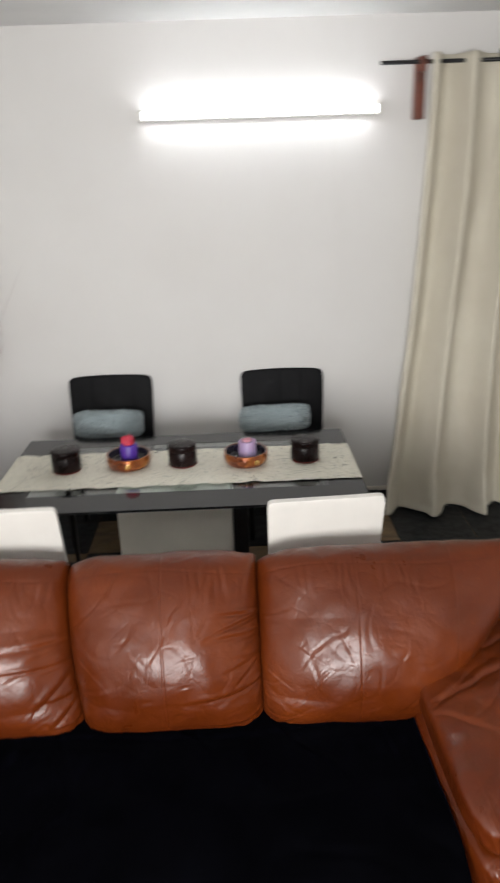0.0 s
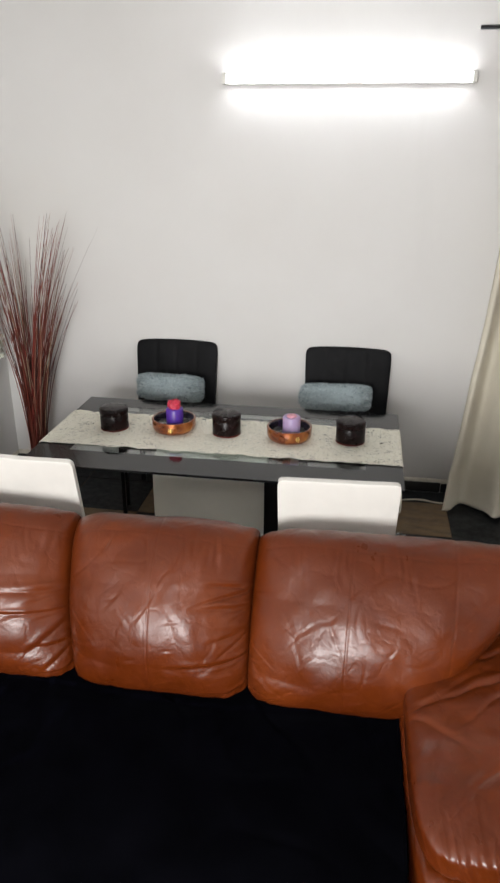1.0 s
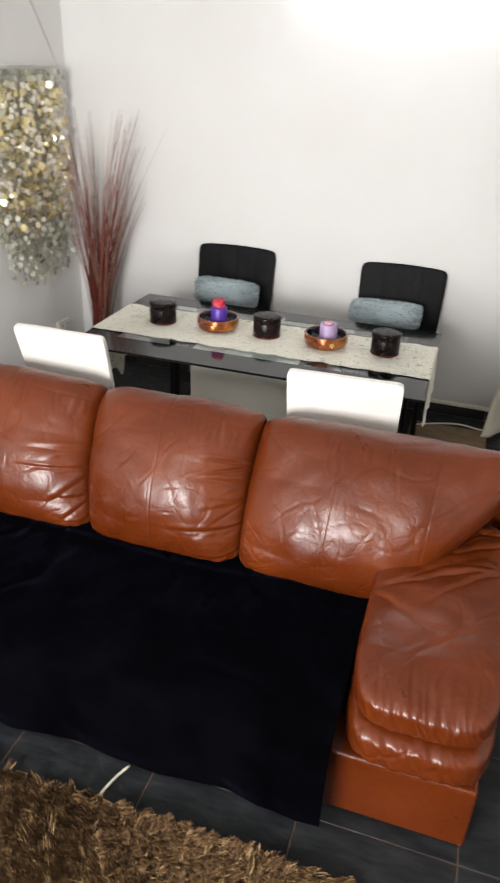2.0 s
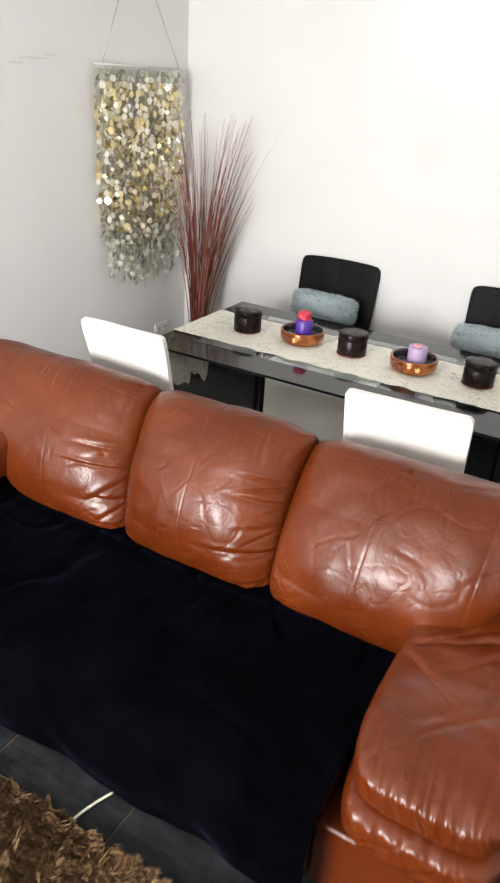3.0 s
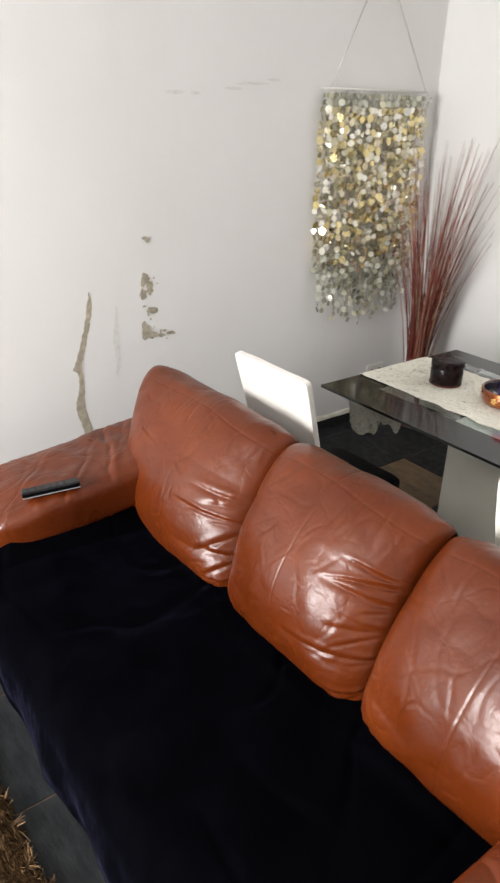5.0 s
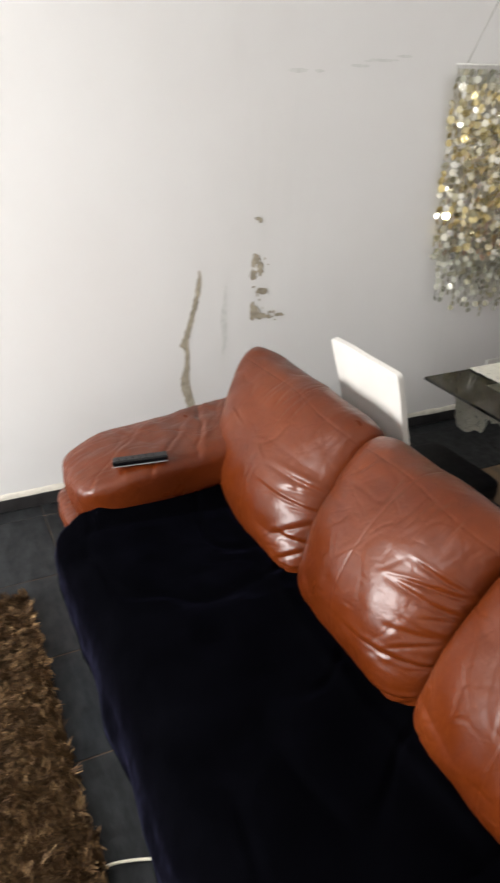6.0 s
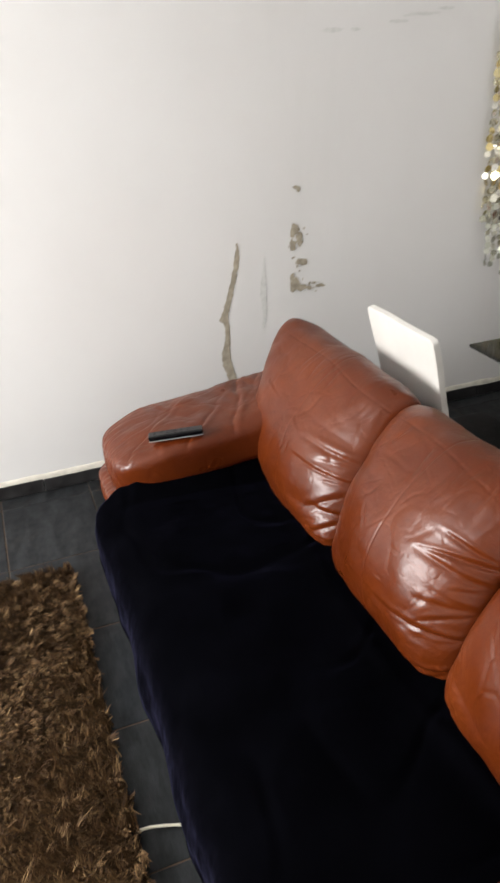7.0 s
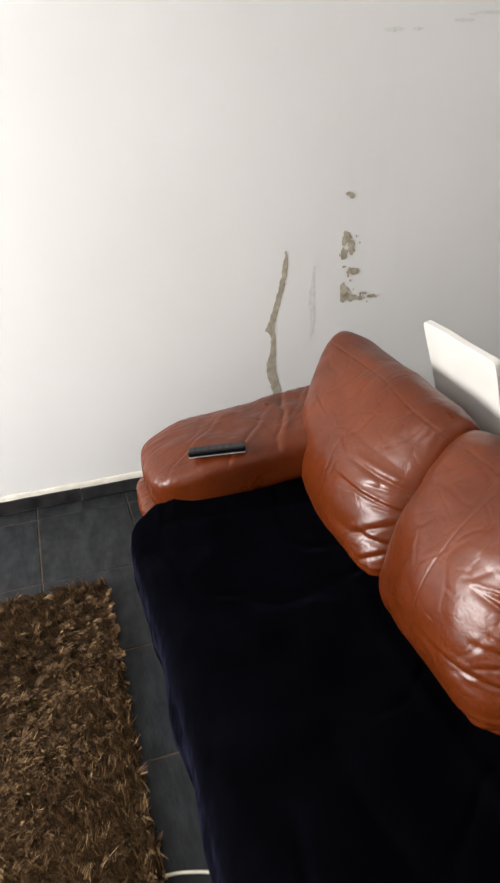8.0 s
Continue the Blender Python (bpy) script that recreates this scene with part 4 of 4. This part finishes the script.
# throw over the seats and down to the floor
throw = thing("throw", (0, 0, 0), "black velvet throw spread over the sofa seat", "blanket")
nu, nv = 190, 130
LINE = spline([(1.08, 0.405), (0.95, 0.378), (0.80, 0.395), (0.60, 0.420), (0.45, 0.424), (0.355, 0.405), (0.298, 0.350), (0.270, 0.27), (0.262, 0.19), (0.258, 0.10), (0.264, 0.03), (0.264, 0.008)], nv)
vs = []
for j in range(nv):
    h = j / (nv - 1)
    for i in range(nu):
        u = i / (nu - 1)
        x = -1.292 + 1.75 * u
        y, z = LINE[j]
        n1 = noise.noise(Vector((x * 3, h * 4, 0)))
        n2 = noise.noise(Vector((x * 9, h * 8, 2)))
        down = max(0.0, (h - 0.62) / 0.38)
        z += 0.012 * n1 * (1 - down) + 0.004 * n2 * (1 - down)
        z += 0.016 * math.exp(-((y - 0.90 - 0.02 * math.sin(x * 5)) / 0.03) ** 2) * (0.6 + 0.8 * n1)
        q1 = abs(noise.noise(Vector((x * 2.6 + y * 2.2, y * 2.4 - x * 1.1, 5))))
        z -= 0.007 * max(0.0, 1 - 12 * q1) * (1 - down)
        z += 0.010 * math.exp(-((u - 0.335) / 0.02) ** 2) * -0.4 * (1 - down) - 0.004 * math.exp(-((u - 0.667) / 0.02) ** 2) * (1 - down)
        y += (0.010 * math.sin(x * 13 + 2 * n1) + 0.010 * n2 - 0.02 * math.exp(-((u - 0.02) / 0.05) ** 2)) * down
        if u < 0.045:
            z += (0.05 + 0.16 * max(0.0, y - 0.5)) * (1 - u / 0.045) * (1 - down)
            x -= 0.05 * (1 - u / 0.045) * max(0.0, y - 0.5)
        # hem is lifted at its west end
        keep = 0.06 + 0.15 * max(0.0, 1 - u / 0.26) ** 1.1
        if z < 0.43:
            z = keep + (z / 0.43) * (0.43 - keep)
        x -= 0.02 * down * max(0.0, 1 - u / 0.1)
        vs.append((x, y, max(z, 0.006)))
cl = mesh_part("cloth", vs, grid_faces(nu, nv), M_VELVET, throw)
so = cl.modifiers.new("thick", "SOLIDIFY")
so.thickness, so.offset = 0.006, 1.0

edge_line = [vs[(nv - 1) * nu + i] for i in range(0, nu, 3)]
v, f = tube_mesh([(x, y + 0.002, z + 0.002) for x, y, z in edge_line], 0.003, 6)
mesh_part("hem", v, f, M_VELVET, throw)

remote = thing("remote_control", (-1.322, 0.615, 0.622), "black remote control lying on the sofa arm", "remote control")
remote.rotation_euler = (radians(4), radians(-4), radians(-15))
case = part("case", box(-0.024, 0.024, -0.105, 0.105, -0.003, 0.018, 0.006, 3), M_PLASTIC, remote)
part("edge", box(-0.0245, 0.0245, -0.104, 0.104, -0.006, -0.003, 0.001, 1), M_SILVER, remote, "silver lower edge")
for k in range(6):
    for m in range(3):
        part("button", box(-0.016 + 0.012 * m, -0.009 + 0.012 * m, -0.085 + 0.026 * k, -0.075 + 0.026 * k, 0.018, 0.0186), M_PLASTIC, case)

# ---- rug, cables ----
rug = thing("shaggy_rug", (0, 0, 0), "shaggy brown rug on the slate floor", "rug")
RX0, RX1, RY0, RY1 = -1.475, 1.0, -1.9, 0.14
part("backing", box(RX0 + 0.02, RX1 - 0.02, RY0 + 0.02, RY1 - 0.02, 0.004, 0.012), M_CAPBROWN, rug)
gen = np.random.default_rng(4)


def tufts(count, each, x0, x1, y0, y1):
    """Locks of soft yarn: each lock's strands share a lean and draw together at their tips."""
    n = count * each
    lx, ly = gen.uniform(x0, x1, count), gen.uniform(y0, y1, count)
    field = 1.6 * np.sin(lx * 5.1 + 1.3 * np.sin(ly * 7.3)) + 1.2 * np.sin(ly * 6.7 + lx * 3.1)
    lang = 0.45 * field - 0.9 + gen.normal(0, 1.0, count)
    llean, llen = gen.uniform(0.45, 1.25, count), gen.uniform(0.036, 0.064, count)
    cx = np.repeat(lx, each) + gen.normal(0, 0.0065, n)
    cy = np.repeat(ly, each) + gen.normal(0, 0.0065, n)
    ang = np.repeat(lang, each) + gen.normal(0, 0.22, n)
    lean = np.repeat(llean, each) + gen.normal(0, 0.14, n)
    length = np.repeat(llen, each) * gen.uniform(0.75, 1.1, n)
    wide = gen.uniform(0.0011, 0.0021, n)
    dx, dy, dz = np.cos(ang) * np.sin(lean), np.sin(ang) * np.sin(lean), np.cos(lean)
    sx, sy = -np.sin(ang) * wide, np.cos(ang) * wide
    tx, ty = np.repeat(lx, each), np.repeat(ly, each)
    rows = []
    for t, w in ((0.0, 1.0), (0.55, 1.0), (1.0, 0.3)):
        draw = 0.55 * t * t
        bx, by = cx + (tx - cx) * draw, cy + (ty - cy) * draw
        px, py = bx + dx * length * t * (0.7 + 0.4 * t), by + dy * length * t * (0.7 + 0.4 * t)
        pz = 0.010 + np.maximum(0.0, dz * length * t * (1.30 - 0.45 * t)) + 0.004 * t
        px, py = np.clip(px, RX0 - 0.012, RX1 + 0.012), np.clip(py, RY0 - 0.012, RY1 + 0.010 * np.sin(px * 90) + 0.012)
        rows.append((np.stack([px - sx * w, py - sy * w, pz], 1), np.stack([px + sx * w, py + sy * w, pz + 0.0010], 1)))
    verts = np.stack([rows[0][0], rows[0][1], rows[1][0], rows[1][1], rows[2][0], rows[2][1]], 1).reshape(-1, 3)
    b = np.arange(n) * 6
    faces = np.concatenate([np.stack([b, b + 1, b + 3, b + 2], 1), np.stack([b + 2, b + 3, b + 5, b + 4], 1)])
    return verts, faces


pieces = [tufts(15000, 14, RX0, 0.55, -0.75, RY1), tufts(5000, 8, RX0, RX1, RY0, -0.75), tufts(1500, 8, 0.55, RX1, -0.75, RY1)]
offset, all_v, all_f = 0, [], []
for v, f in pieces:
    all_v += v.tolist()
    all_f += (f + offset).tolist()
    offset += len(v)
tagged(mesh_part("shag", all_v, all_f, M_SHAG, rug), kind="stuff")

cord = thing("cord_piece", (-0.21, 0.22, 0.006), "short curved cream cord between rug and sofa", "cord")
v, f = tube_mesh([tuple(p) for p in spline([(-0.018, -0.080, 0.010), (-0.014, -0.046, 0.012), (-0.007, -0.008, 0.008), (0.002, 0.030, 0.003), (0.020, 0.072, 0.003)], 14)], 0.0045, 8)
mesh_part("strand", v, f, M_WIRE, cord)
cable = thing("floor_cable", (0.70, 3.3, 0.006), "thin white cable on the floor by the curtain", "cable")
v, f = tube_mesh([tuple(p) for p in spline([(-0.28, -0.05, 0), (-0.15, 0.02, 0), (0.0, 0.06, 0), (0.14, 0.03, 0), (0.3, 0.08, 0)], 20)], 0.005, 8)
mesh_part("wire", v, f, M_WIRE, cable)

# ---- floor of slate tiles ----
floor = part("floor", box(W - T, E_ + T, S - T, N_ + T, -0.12, -0.003), M_GROUT)
tagged(floor, "dark slate floor tiles with brown joints", "floor", kind="structure")
SX, SY = 0.49, 0.43
shared = {}
BROWN = ((-1.35, 2.85), (0.62, 3.05), (-0.75, 3.2), (0.1, 2.7), (1.6, 2.2), (2.0, 0.9))  # a few brown tiles
ix0, iy0 = math.floor((W + 0.11) / SX), math.floor((S - 0.32) / SY)
for i in range(ix0, ix0 + 12):
    for j in range(iy0, iy0 + 17):
        a0, a1 = max(-0.11 + i * SX, W) + 0.002, min(-0.11 + (i + 1) * SX, E_) - 0.002
        b0, b1 = max(0.32 + j * SY, S) + 0.002, min(0.32 + (j + 1) * SY, N_) - 0.002
        if a1 - a0 < 0.02 or b1 - b0 < 0.02:
            continue
        brown = any(a0 < bx < a1 and b0 < by < b1 for bx, by in BROWN)
        key = (round(a1 - a0, 3), round(b1 - b0, 3), brown)
        if key not in shared:
            tile = part("tile", box(-key[0] / 2, key[0] / 2, -key[1] / 2, key[1] / 2, -0.012, 0.0, 0.0025, 1), M_SLATE_BROWN if brown else M_SLATE, floor)
            shared[key] = tile.data
        else:
            tile = new("tile", shared[key])
            tile.parent = floor
        tile.location = ((a0 + a1) / 2, (b0 + b1) / 2, 0.0008 * math.sin(i * 5.1 + j * 3.3))
